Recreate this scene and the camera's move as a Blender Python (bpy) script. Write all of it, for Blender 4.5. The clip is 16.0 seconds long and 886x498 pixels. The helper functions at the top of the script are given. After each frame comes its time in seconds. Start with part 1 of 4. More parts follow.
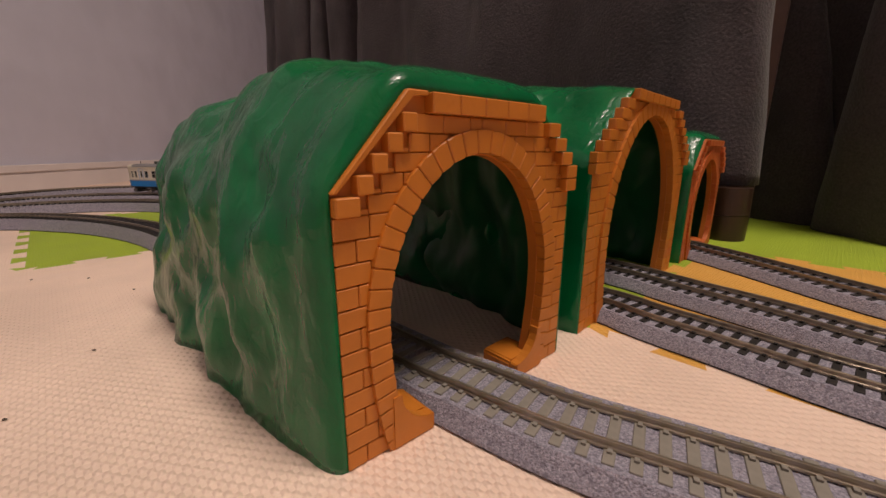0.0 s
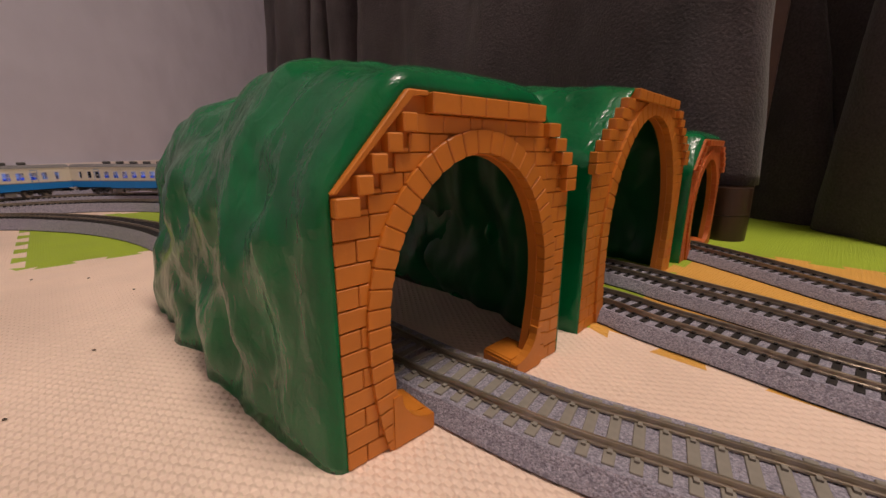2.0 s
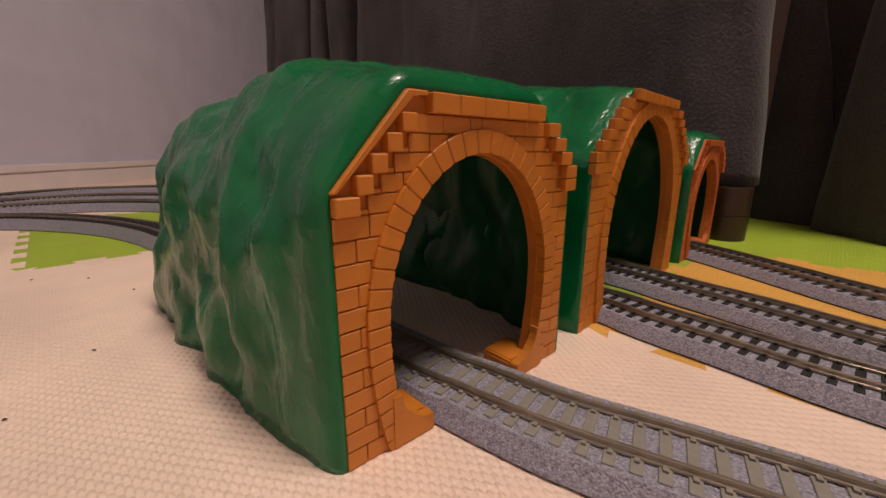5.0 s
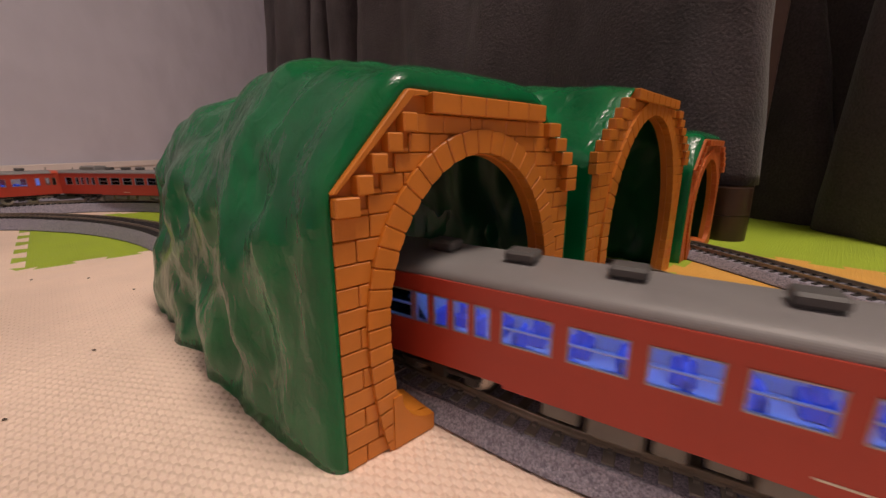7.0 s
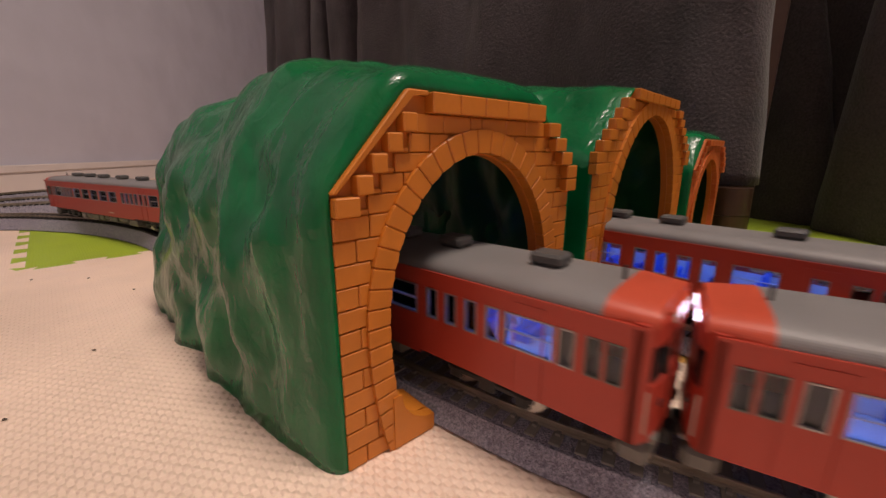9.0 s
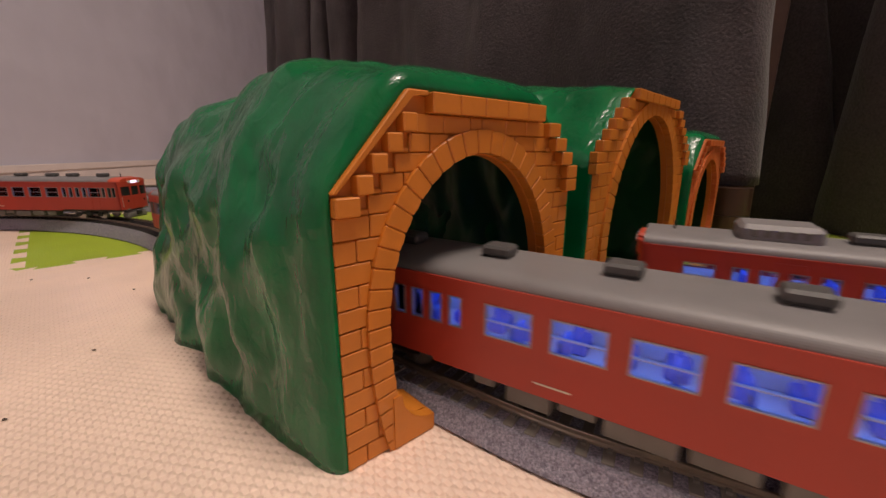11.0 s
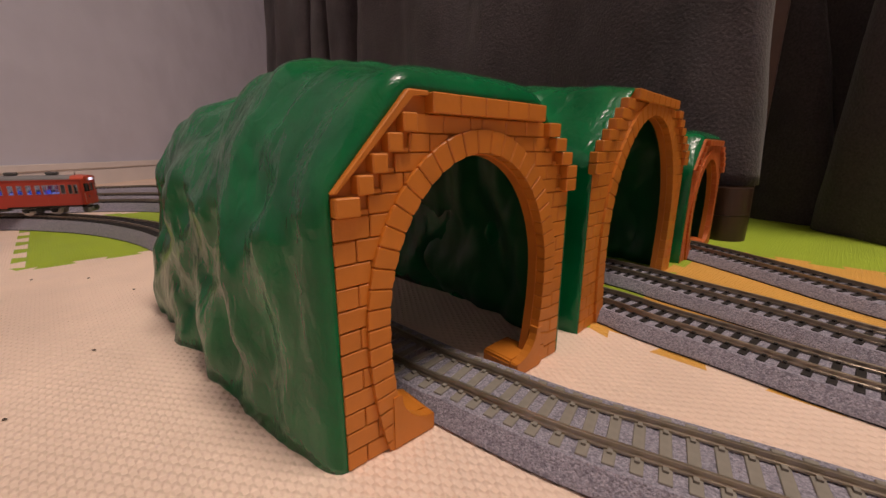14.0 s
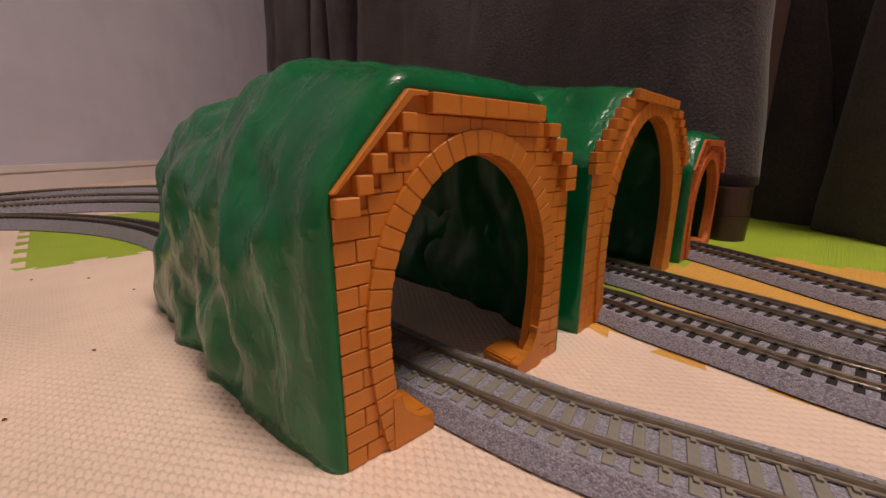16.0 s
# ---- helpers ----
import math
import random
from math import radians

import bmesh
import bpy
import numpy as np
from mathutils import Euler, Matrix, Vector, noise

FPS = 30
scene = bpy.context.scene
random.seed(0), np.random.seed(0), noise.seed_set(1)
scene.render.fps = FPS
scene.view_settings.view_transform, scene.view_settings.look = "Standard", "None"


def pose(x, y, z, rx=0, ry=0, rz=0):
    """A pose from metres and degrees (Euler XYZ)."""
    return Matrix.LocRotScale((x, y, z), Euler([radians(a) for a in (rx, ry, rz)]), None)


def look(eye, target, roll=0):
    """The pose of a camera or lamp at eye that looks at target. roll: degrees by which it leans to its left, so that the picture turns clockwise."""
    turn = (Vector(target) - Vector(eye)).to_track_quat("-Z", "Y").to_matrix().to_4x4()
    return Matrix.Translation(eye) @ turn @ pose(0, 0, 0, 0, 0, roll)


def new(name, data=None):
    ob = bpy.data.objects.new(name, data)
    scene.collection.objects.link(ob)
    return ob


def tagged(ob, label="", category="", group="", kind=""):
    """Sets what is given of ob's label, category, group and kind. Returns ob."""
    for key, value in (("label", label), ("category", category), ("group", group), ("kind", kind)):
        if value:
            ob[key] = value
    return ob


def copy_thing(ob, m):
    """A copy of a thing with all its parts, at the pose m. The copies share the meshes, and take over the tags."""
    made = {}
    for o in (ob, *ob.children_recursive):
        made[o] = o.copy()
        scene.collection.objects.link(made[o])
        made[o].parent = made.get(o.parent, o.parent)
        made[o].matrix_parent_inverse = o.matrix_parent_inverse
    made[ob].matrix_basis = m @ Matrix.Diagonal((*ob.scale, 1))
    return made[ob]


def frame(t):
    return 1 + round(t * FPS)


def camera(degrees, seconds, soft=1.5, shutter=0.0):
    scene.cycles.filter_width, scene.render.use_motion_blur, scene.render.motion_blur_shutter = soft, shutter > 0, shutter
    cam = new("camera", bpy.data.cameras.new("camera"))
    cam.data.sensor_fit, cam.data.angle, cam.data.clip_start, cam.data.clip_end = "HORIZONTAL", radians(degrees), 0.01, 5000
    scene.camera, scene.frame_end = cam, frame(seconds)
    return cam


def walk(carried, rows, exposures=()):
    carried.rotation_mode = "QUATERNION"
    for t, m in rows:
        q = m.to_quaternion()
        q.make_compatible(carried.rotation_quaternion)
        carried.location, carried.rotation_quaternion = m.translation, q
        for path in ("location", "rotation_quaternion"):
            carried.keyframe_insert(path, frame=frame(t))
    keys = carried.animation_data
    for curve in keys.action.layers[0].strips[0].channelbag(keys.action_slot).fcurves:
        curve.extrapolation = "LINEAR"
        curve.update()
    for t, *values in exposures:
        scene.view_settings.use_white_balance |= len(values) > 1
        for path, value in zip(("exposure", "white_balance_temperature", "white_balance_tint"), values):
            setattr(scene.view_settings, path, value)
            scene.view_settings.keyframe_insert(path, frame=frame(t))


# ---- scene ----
# the camera stands on the play mat, a hand's width from the tunnel
cam = camera(97.3, 16.0, soft=1.5, shutter=0.25)
EYE = (0.0, 0.0, 0.092)
AIM = look(EYE, (0.0, 1.0, 0.092 - math.tan(0.2484)))
walk(cam, [(0.0, AIM), (16.0, AIM)], [(0.0, -0.12), (4.2, -0.12), (7.0, -0.05), (8.0, 0.0), (12.0, 0.0), (13.5, -0.11), (16.0, -0.12)])

# ---- light: one warm ceiling lamp in a closed room ----
world = bpy.data.worlds.new("world")
scene.world = world
world.use_nodes = True
world.node_tree.nodes["Background"].inputs[0].default_value = (0.9, 0.75, 0.6, 1)
world.node_tree.nodes["Background"].inputs[1].default_value = 0.002
LAMP_AT = (0.55, -0.10, 2.28)
lamp = bpy.data.lights.new("ceiling_glow", "AREA")
lamp.shape, lamp.size, lamp.energy, lamp.color = "DISK", 0.62, 41.0, (1.0, 0.835, 0.73)
new("ceiling_glow", lamp).matrix_world = pose(*LAMP_AT)


# ---- materials ----
def shader(name, base, rough=0.5, metal=0.0, vary=0.08, scale=60.0, bump=0.0, bump_scale=400.0, coat=0.0, second=None, second_scale=12.0, second_from=0.5, second_to=0.7, emit=None, power=0.0, island=0.0, stretch=None):
    m = bpy.data.materials.new(name)
    m.use_nodes = True
    nt = m.node_tree
    b = nt.nodes["Principled BSDF"]
    lk = nt.links.new
    b.inputs["Roughness"].default_value, b.inputs["Metallic"].default_value = rough, metal
    b.inputs["Coat Weight"].default_value = coat
    co = nt.nodes.new("ShaderNodeTexCoord").outputs["Object"]
    grain = nt.nodes.new("ShaderNodeTexNoise")
    grain.inputs["Scale"].default_value, grain.inputs["Detail"].default_value = scale, 4.0
    lk(co, grain.inputs["Vector"])
    ramp = nt.nodes.new("ShaderNodeValToRGB")
    lo = [max(0, c * (1 - vary)) for c in base]
    hi = [min(1, c * (1 + vary)) for c in base]
    ramp.color_ramp.elements[0].position, ramp.color_ramp.elements[1].position = 0.3, 0.7
    ramp.color_ramp.elements[0].color, ramp.color_ramp.elements[1].color = (*lo, 1), (*hi, 1)
    lk(grain.outputs["Fac"], ramp.inputs["Fac"])
    colour = ramp.outputs["Color"]
    if second:
        stain = nt.nodes.new("ShaderNodeTexNoise")
        stain.inputs["Scale"].default_value, stain.inputs["Detail"].default_value = second_scale, 5.0
        lk(co, stain.inputs["Vector"])
        span = nt.nodes.new("ShaderNodeMapRange")
        span.inputs["From Min"].default_value, span.inputs["From Max"].default_value = second_from, second_to
        lk(stain.outputs["Fac"], span.inputs["Value"])
        mix = nt.nodes.new("ShaderNodeMix")
        mix.data_type = "RGBA"
        lk(span.outputs["Result"], mix.inputs["Factor"])
        lk(colour, mix.inputs["A"])
        mix.inputs["B"].default_value = (*second, 1)
        colour = mix.outputs["Result"]
    if island:
        info = nt.nodes.new("ShaderNodeObjectInfo")
        hsv = nt.nodes.new("ShaderNodeHueSaturation")
        span = nt.nodes.new("ShaderNodeMapRange")
        span.inputs["To Min"].default_value, span.inputs["To Max"].default_value = 1 - island, 1 + island
        lk(info.outputs["Random"], span.inputs["Value"])
        lk(span.outputs["Result"], hsv.inputs["Value"])
        lk(colour, hsv.inputs["Color"])
        colour = hsv.outputs["Color"]
    lk(colour, b.inputs["Base Color"])
    wear = nt.nodes.new("ShaderNodeMapRange")
    wear.inputs["To Min"].default_value, wear.inputs["To Max"].default_value = rough * 0.85, min(1, rough * 1.15)
    lk(grain.outputs["Fac"], wear.inputs["Value"])
    lk(wear.outputs["Result"], b.inputs["Roughness"])
    if bump:
        fine = nt.nodes.new("ShaderNodeTexNoise")
        fine.inputs["Scale"].default_value, fine.inputs["Detail"].default_value = bump_scale, 3.0
        if stretch:
            drawn = nt.nodes.new("ShaderNodeMapping")
            drawn.inputs["Scale"].default_value = stretch
            fine.inputs["Distortion"].default_value = 0.4
            lk(co, drawn.inputs["Vector"])
            lk(drawn.outputs["Vector"], fine.inputs["Vector"])
        else:
            lk(co, fine.inputs["Vector"])
        bp = nt.nodes.new("ShaderNodeBump")
        bp.inputs["Strength"].default_value, bp.inputs["Distance"].default_value = bump, 0.001
        lk(fine.outputs["Fac"], bp.inputs["Height"])
        lk(bp.outputs["Normal"], b.inputs["Normal"])
    if emit:
        b.inputs["Emission Color"].default_value, b.inputs["Emission Strength"].default_value = (*emit, 1), power
    return m


def foam(name, base):
    """EVA foam with a moulded weave of small raised grains, about 2.6 mm apart."""
    m = shader(name, base, 0.62, 0, 0.05, 25, second=[c * 0.86 for c in base], second_scale=9)
    nt = m.node_tree
    lk = nt.links.new
    co = nt.nodes.new("ShaderNodeTexCoord").outputs["Object"]
    turn = nt.nodes.new("ShaderNodeMapping")
    turn.inputs["Rotation"].default_value = (0, 0, radians(45))
    turn.inputs["Scale"].default_value = (math.pi / 0.0019, math.pi / 0.0027, 1.0)
    turn.vector_type = "POINT"
    spin = nt.nodes.new("ShaderNodeVectorRotate")
    spin.rotation_type = "Z_AXIS"
    spin.inputs["Angle"].default_value = radians(-45)
    turn.inputs["Rotation"].default_value = (0, 0, 0)
    lk(co, spin.inputs["Vector"])
    lk(spin.outputs["Vector"], turn.inputs["Vector"])
    split = nt.nodes.new("ShaderNodeSeparateXYZ")
    lk(turn.outputs["Vector"], split.inputs[0])
    waves = []
    for k in range(2):
        wave = nt.nodes.new("ShaderNodeMath")
        wave.operation = "SINE"
        lk(split.outputs[k], wave.inputs[0])
        waves.append(wave)
    grains = nt.nodes.new("ShaderNodeMath")
    grains.operation = "MULTIPLY"
    lk(waves[0].outputs[0], grains.inputs[0])
    lk(waves[1].outputs[0], grains.inputs[1])
    raised = nt.nodes.new("ShaderNodeMath")
    raised.operation = "MAXIMUM"
    raised.inputs[1].default_value = -0.25
    lk(grains.outputs[0], raised.inputs[0])
    bp = nt.nodes.new("ShaderNodeBump")
    bp.inputs["Strength"].default_value, bp.inputs["Distance"].default_value = 1.0, 0.0005
    lk(raised.outputs[0], bp.inputs["Height"])
    lk(bp.outputs["Normal"], nt.nodes["Principled BSDF"].inputs["Normal"])
    return m


def clear_pane(name, tint):
    m = bpy.data.materials.new(name)
    m.use_nodes = True
    nt = m.node_tree
    out = nt.nodes["Material Output"]
    nt.nodes.remove(nt.nodes["Principled BSDF"])
    see = nt.nodes.new("ShaderNodeBsdfTransparent")
    see.inputs[0].default_value = (*tint, 1)
    gloss = nt.nodes.new("ShaderNodeBsdfGlossy")
    gloss.inputs["Roughness"].default_value = 0.04
    fres = nt.nodes.new("ShaderNodeFresnel")
    fres.inputs["IOR"].default_value = 1.5
    mix = nt.nodes.new("ShaderNodeMixShader")
    nt.links.new(fres.outputs[0], mix.inputs[0])
    nt.links.new(see.outputs[0], mix.inputs[1])
    nt.links.new(gloss.outputs[0], mix.inputs[2])
    nt.links.new(mix.outputs[0], out.inputs["Surface"])
    return m


HILL = shader("green_plastic", (0.001, 0.126, 0.038), 0.21, 0, 0.30, 34, 0.8, 180, stretch=(0.75, 1.0, 0.65), second=(0.022, 0.078, 0.018), second_scale=17, second_from=0.54, second_to=0.84)
# smoother inside of the hills, its green darkened to deepen the tunnels' shade
HILL_INNER = shader("smooth_shaded_green_plastic", (0.001, 0.100, 0.028), 0.45, 0, 0.15, 30, 0.3, 60)
BRICK = shader("orange_plastic", (0.55, 0.18, 0.018), 0.42, 0, 0.06, 90, 0.12, 500, island=0.05)
PLATE = shader("orange_plastic_joint", (0.50, 0.155, 0.016), 0.5, 0, 0.08, 90)
BRICK_RED = shader("red_orange_plastic", (0.52, 0.125, 0.025), 0.42, 0, 0.06, 90, 0.12, 500, island=0.05)
BALLAST = shader("moulded_ballast", (0.33, 0.312, 0.372), 0.85, 0, 0.40, 1300, 1.0, 1500, second=(0.20, 0.19, 0.235), second_scale=700, second_from=0.52, second_to=0.64)
TIE_DARK = shader("dark_tie_plastic", (0.014, 0.011, 0.010), 0.6, 0, 0.2, 300)
TIE_GREY = shader("concrete_tie_plastic", (0.24, 0.22, 0.185), 0.65, 0, 0.1, 300)
RAIL = shader("nickel_rail", (0.40, 0.34, 0.26), 0.30, 0.75, 0.15, 120)
FOAM = {"pink": foam("pink_foam", (0.86, 0.66, 0.53)), "orange": foam("orange_foam", (0.72, 0.38, 0.07)), "green": foam("green_foam", (0.34, 0.46, 0.025))}
FLOOR = shader("wood_floor", (0.28, 0.17, 0.09), 0.4, 0, 0.2, 14)
WALL = shader("wallpaper", (0.63, 0.61, 0.71), 0.85, 0, 0.04, 9, 0.5, 260, second=(0.58, 0.56, 0.655), second_scale=5)
WHITE = shader("white_baseboard", (0.80, 0.72, 0.70), 0.45, 0, 0.04, 14)
CEIL = shader("ceiling_paper", (0.66, 0.64, 0.60), 0.9, 0, 0.03, 8)
FLEECE = shader("fleece", (0.040, 0.029, 0.033), 0.95, 0, 0.5, 420, 1.0, 330, second=(0.022, 0.016, 0.019), second_scale=14)
DARK_WOOD = shader("dark_brown_plastic", (0.045, 0.022, 0.014), 0.35, 0, 0.15, 80)
RED = shader("red_paint", (0.40, 0.042, 0.023), 0.42, 0, 0.05, 40)
RED_TOP = shader("vermilion_paint", (0.52, 0.075, 0.035), 0.42, 0, 0.05, 40)
ROOF = shader("grey_roof_paint", (0.20, 0.19, 0.19), 0.5, 0, 0.08, 50)
CREAM = shader("cream_paint", (0.68, 0.62, 0.50), 0.42, 0, 0.04, 40)
BLUE = shader("blue_paint", (0.01, 0.19, 0.54), 0.42, 0, 0.05, 40)
BLACK = shader("black_underframe", (0.018, 0.017, 0.016), 0.6, 0, 0.2, 90)
GEAR = shader("grey_underfloor_plastic", (0.16, 0.15, 0.13), 0.6, 0, 0.15, 90)
STEEL = shader("bare_metal", (0.5, 0.48, 0.45), 0.35, 1.0, 0.1, 90)
SILVER = shader("window_frame_silver", (0.36, 0.34, 0.33), 0.4, 0.6, 0.05, 90)
SEAT = shader("blue_seat_plastic", (0.07, 0.16, 0.60), 0.6, 0, 0.1, 90)
INSIDE = shader("cream_interior", (0.66, 0.66, 0.68), 0.6, 0, 0.1, 90)
BELLOWS = shader("tan_gangway", (0.42, 0.33, 0.22), 0.6, 0, 0.15, 200)
LED = shader("led_strip", (0.5, 0.6, 1.0), 0.5, emit=(0.22, 0.36, 1.0), power=4.2)
HEADLIGHT = shader("headlight_glow", (0.9, 0.9, 1.0), 0.3, emit=(0.85, 0.78, 1.0), power=4.5)
HEADLIGHT_OFF = shader("unlit_lens", (0.6, 0.58, 0.55), 0.15)
LAMP_COVER = shader("lamp_cover", (0.9, 0.88, 0.84), 0.4, emit=(1.0, 0.8, 0.62), power=6.0)
GLASS = shader("dark_cab_glass", (0.02, 0.02, 0.022), 0.08, 0, 0.2, 40)
SIGN = shader("sign_glow", (0.9, 0.9, 1.0), 0.3, emit=(0.80, 0.70, 1.0), power=1.5)
PANE = clear_pane("car_glass", (0.82, 0.85, 0.92))
VENT = shader("dark_vent_paint", (0.085, 0.082, 0.08), 0.5, 0, 0.1, 90)
HILL.node_tree.nodes["Principled BSDF"].inputs["Specular IOR Level"].default_value = 0.38
FLEECE.node_tree.nodes["Principled BSDF"].inputs["Sheen Weight"].default_value = 0.14
FLEECE.node_tree.nodes["Principled BSDF"].inputs["Sheen Roughness"].default_value = 0.6
LINT = shader("dark_lint", (0.10, 0.07, 0.05), 0.9)


# ---- mesh helpers ----
def mesh_of(name, bm, material, smooth=False):
    me = bpy.data.meshes.new(name)
    bmesh.ops.recalc_face_normals(bm, faces=bm.faces)
    bm.to_mesh(me)
    bm.free()
    for p in me.polygons:
        p.use_smooth = smooth
    me.materials.append(material)
    return me


def part(name, bm, material, parent=None, label="", m=None, smooth=False):
    ob = new(name, mesh_of(name, bm, material, smooth) if isinstance(bm, bmesh.types.BMesh) else bm)
    if parent:
        ob.parent = parent
    if m is not None:
        ob.matrix_basis = m
    return tagged(ob, label)


def box(bm, x0, x1, y0, y1, z0, z1, bev=0.0, m=None):
    g = bmesh.ops.create_cube(bm, size=1.0)["verts"]
    for v in g:
        v.co = Vector(((x0 + x1) / 2 + v.co.x * (x1 - x0), (y0 + y1) / 2 + v.co.y * (y1 - y0), (z0 + z1) / 2 + v.co.z * (z1 - z0)))
        if m is not None:
            v.co = m @ v.co
    if bev:
        es = {e for v in g for e in v.link_edges}
        bmesh.ops.bevel(bm, geom=list(es), offset=bev, segments=1, affect="EDGES", clamp_overlap=True)
    return bm


def cyl(bm, r, depth, m, seg=16, r2=None):
    bmesh.ops.create_cone(bm, cap_ends=True, segments=seg, radius1=r, radius2=r if r2 is None else r2, depth=depth, matrix=m)
    return bm


def block(*a, bev=0.0):
    return box(bmesh.new(), *a, bev=bev)


def prism(bm, outline, y0, y1):
    """An outline in x, z, drawn out from y0 to y1."""
    a = [bm.verts.new((x, y0, z)) for x, z in outline]
    b = [bm.verts.new((x, y1, z)) for x, z in outline]
    n = len(outline)
    for i in range(n):
        bm.faces.new((a[i], a[(i + 1) % n], b[(i + 1) % n], b[i]))
    bm.faces.new(a)
    bm.faces.new(list(reversed(b)))
    return bm


def spline(points, step=0.004):
    """A smooth plan curve through the points, as evenly spaced places."""
    p = [np.array(q, float) for q in points]
    p = [2 * p[0] - p[1]] + p + [2 * p[-1] - p[-2]]
    fine = []
    for i in range(1, len(p) - 2):
        a, b, c, d = p[i - 1 : i + 3]
        for k in range(24):
            t = k / 24
            fine.append(0.5 * (2 * b + (c - a) * t + (2 * a - 5 * b + 4 * c - d) * t * t + (3 * b - a - 3 * c + d) * t ** 3))
    fine.append(p[-2])
    fine = np.array(fine)
    for _ in range(6):
        fine[1:-1] = 0.25 * fine[:-2] + 0.5 * fine[1:-1] + 0.25 * fine[2:]
    s = np.concatenate([[0], np.cumsum(np.hypot(*np.diff(fine, axis=0).T))])
    at = np.arange(0, s[-1], step)
    return np.stack([np.interp(at, s, fine[:, 0]), np.interp(at, s, fine[:, 1])], 1), step


# centre lines of the four tracks, in the direction in which their trains run
LINE_A = spline([(2.5, -.31), (1.6, -.29), (1.0, -.23), (.6, -.145), (.35, -.060), (.2, .012), (.145, .0465), (.1045, .0730), (.0690, .0935), (.0432, .1078), (.0280, .1182), (.0095, .1322), (-.014, .1505), (-.12, .25), (-.20, .322), (-.262, .371), (-.298, .398), (-.352, .429), (-.403, .450), (-.447, .462), (-.489, .470), (-.523, .471), (-.58, .458), (-.63, .42), (-.66, .36), (-.67, .28), (-.65, .1), (-.55, -.1), (-.35, -.3), (0, -.45), (.35, -.47)])
LINE_B = spline([(1.6, -.70), (.9, -.70), (.3, -.68), (-.1, -.60), (-.45, -.40), (-.65, -.15), (-.74, .1), (-.745, .25), (-.735, .35), (-.715, .43), (-.68, .50), (-.64, .55), (-.60, .585), (-.55, .607), (-.50, .615), (-.434, .609), (-.33, .575), (-.2, .49), (-.05, .36), (.04, .272), (.097, .2145), (.1119, .192), (.1355, .163), (.1524, .141), (.1625, .130), (.185, .108), (.23, .085), (.3, .07), (.5, .055), (1, .05), (2.2, .05)])
LINE_C = spline([(2, .1), (1, .10), (.35, .11), (.27, .12), (.225, .135), (.2, .164), (.1853, .191), (.1718, .2124), (.1545, .2375), (.135, .268), (.07, .345), (-.05, .465), (-.22, .60), (-.38, .685), (-.505, .712), (-.575, .71), (-.62, .70), (-.66, .675), (-.69, .645), (-.705, .61), (-.75, .5), (-.79, .38), (-.805, .25), (-.80, .05), (-.7, -.2), (-.48, -.47), (-.1, -.67), (.3, -.75), (.9, -.77), (1.8, -.77)])
LINE_D = spline([(2, .15), (1, .15), (.35, .16), (.29, .175), (.266, .205), (.258, .228), (.25, .26), (.241, .295), (.232, .325), (.215, .36), (.16, .42), (-.05, .58), (-.25, .73), (-.45, .84), (-.62, .875), (-.70, .85), (-.745, .825), (-.775, .79), (-.79, .75), (-.80, .69), (-.83, .55), (-.86, .4), (-.87, .2), (-.86, 0), (-.75, -.28)])
RAIL_Z = 0.011


def grade(x):
    """The extra height of the roadbed on the far side of the tunnels."""
    f = min(1.0, max(0.0, (-0.04 - x) / 0.20))
    return 0.0058 * f * f * (3 - 2 * f)


def at(line, s):
    """Place and heading at s metres along a line."""
    p, step = line
    i = min(max(s / step, 0.0), len(p) - 1.001)
    k = int(i)
    q = p[k] + (p[k + 1] - p[k]) * (i - k)
    a, b = p[max(k - 2, 0)], p[min(k + 3, len(p) - 1)]
    d = b - a
    return q, math.atan2(d[1], d[0])


def along(line, place):
    """How far along a line the place lies."""
    p, step = line
    return float(np.argmin(np.hypot(*(p - np.array(place)).T)) * step)


# ---- room ----
W0, W1 = Vector((-0.945, 0.80, 0)), Vector((-0.975, 1.27, 0))
WDIR = (W1 - W0).normalized()
WANG = math.degrees(math.atan2(WDIR.y, WDIR.x))


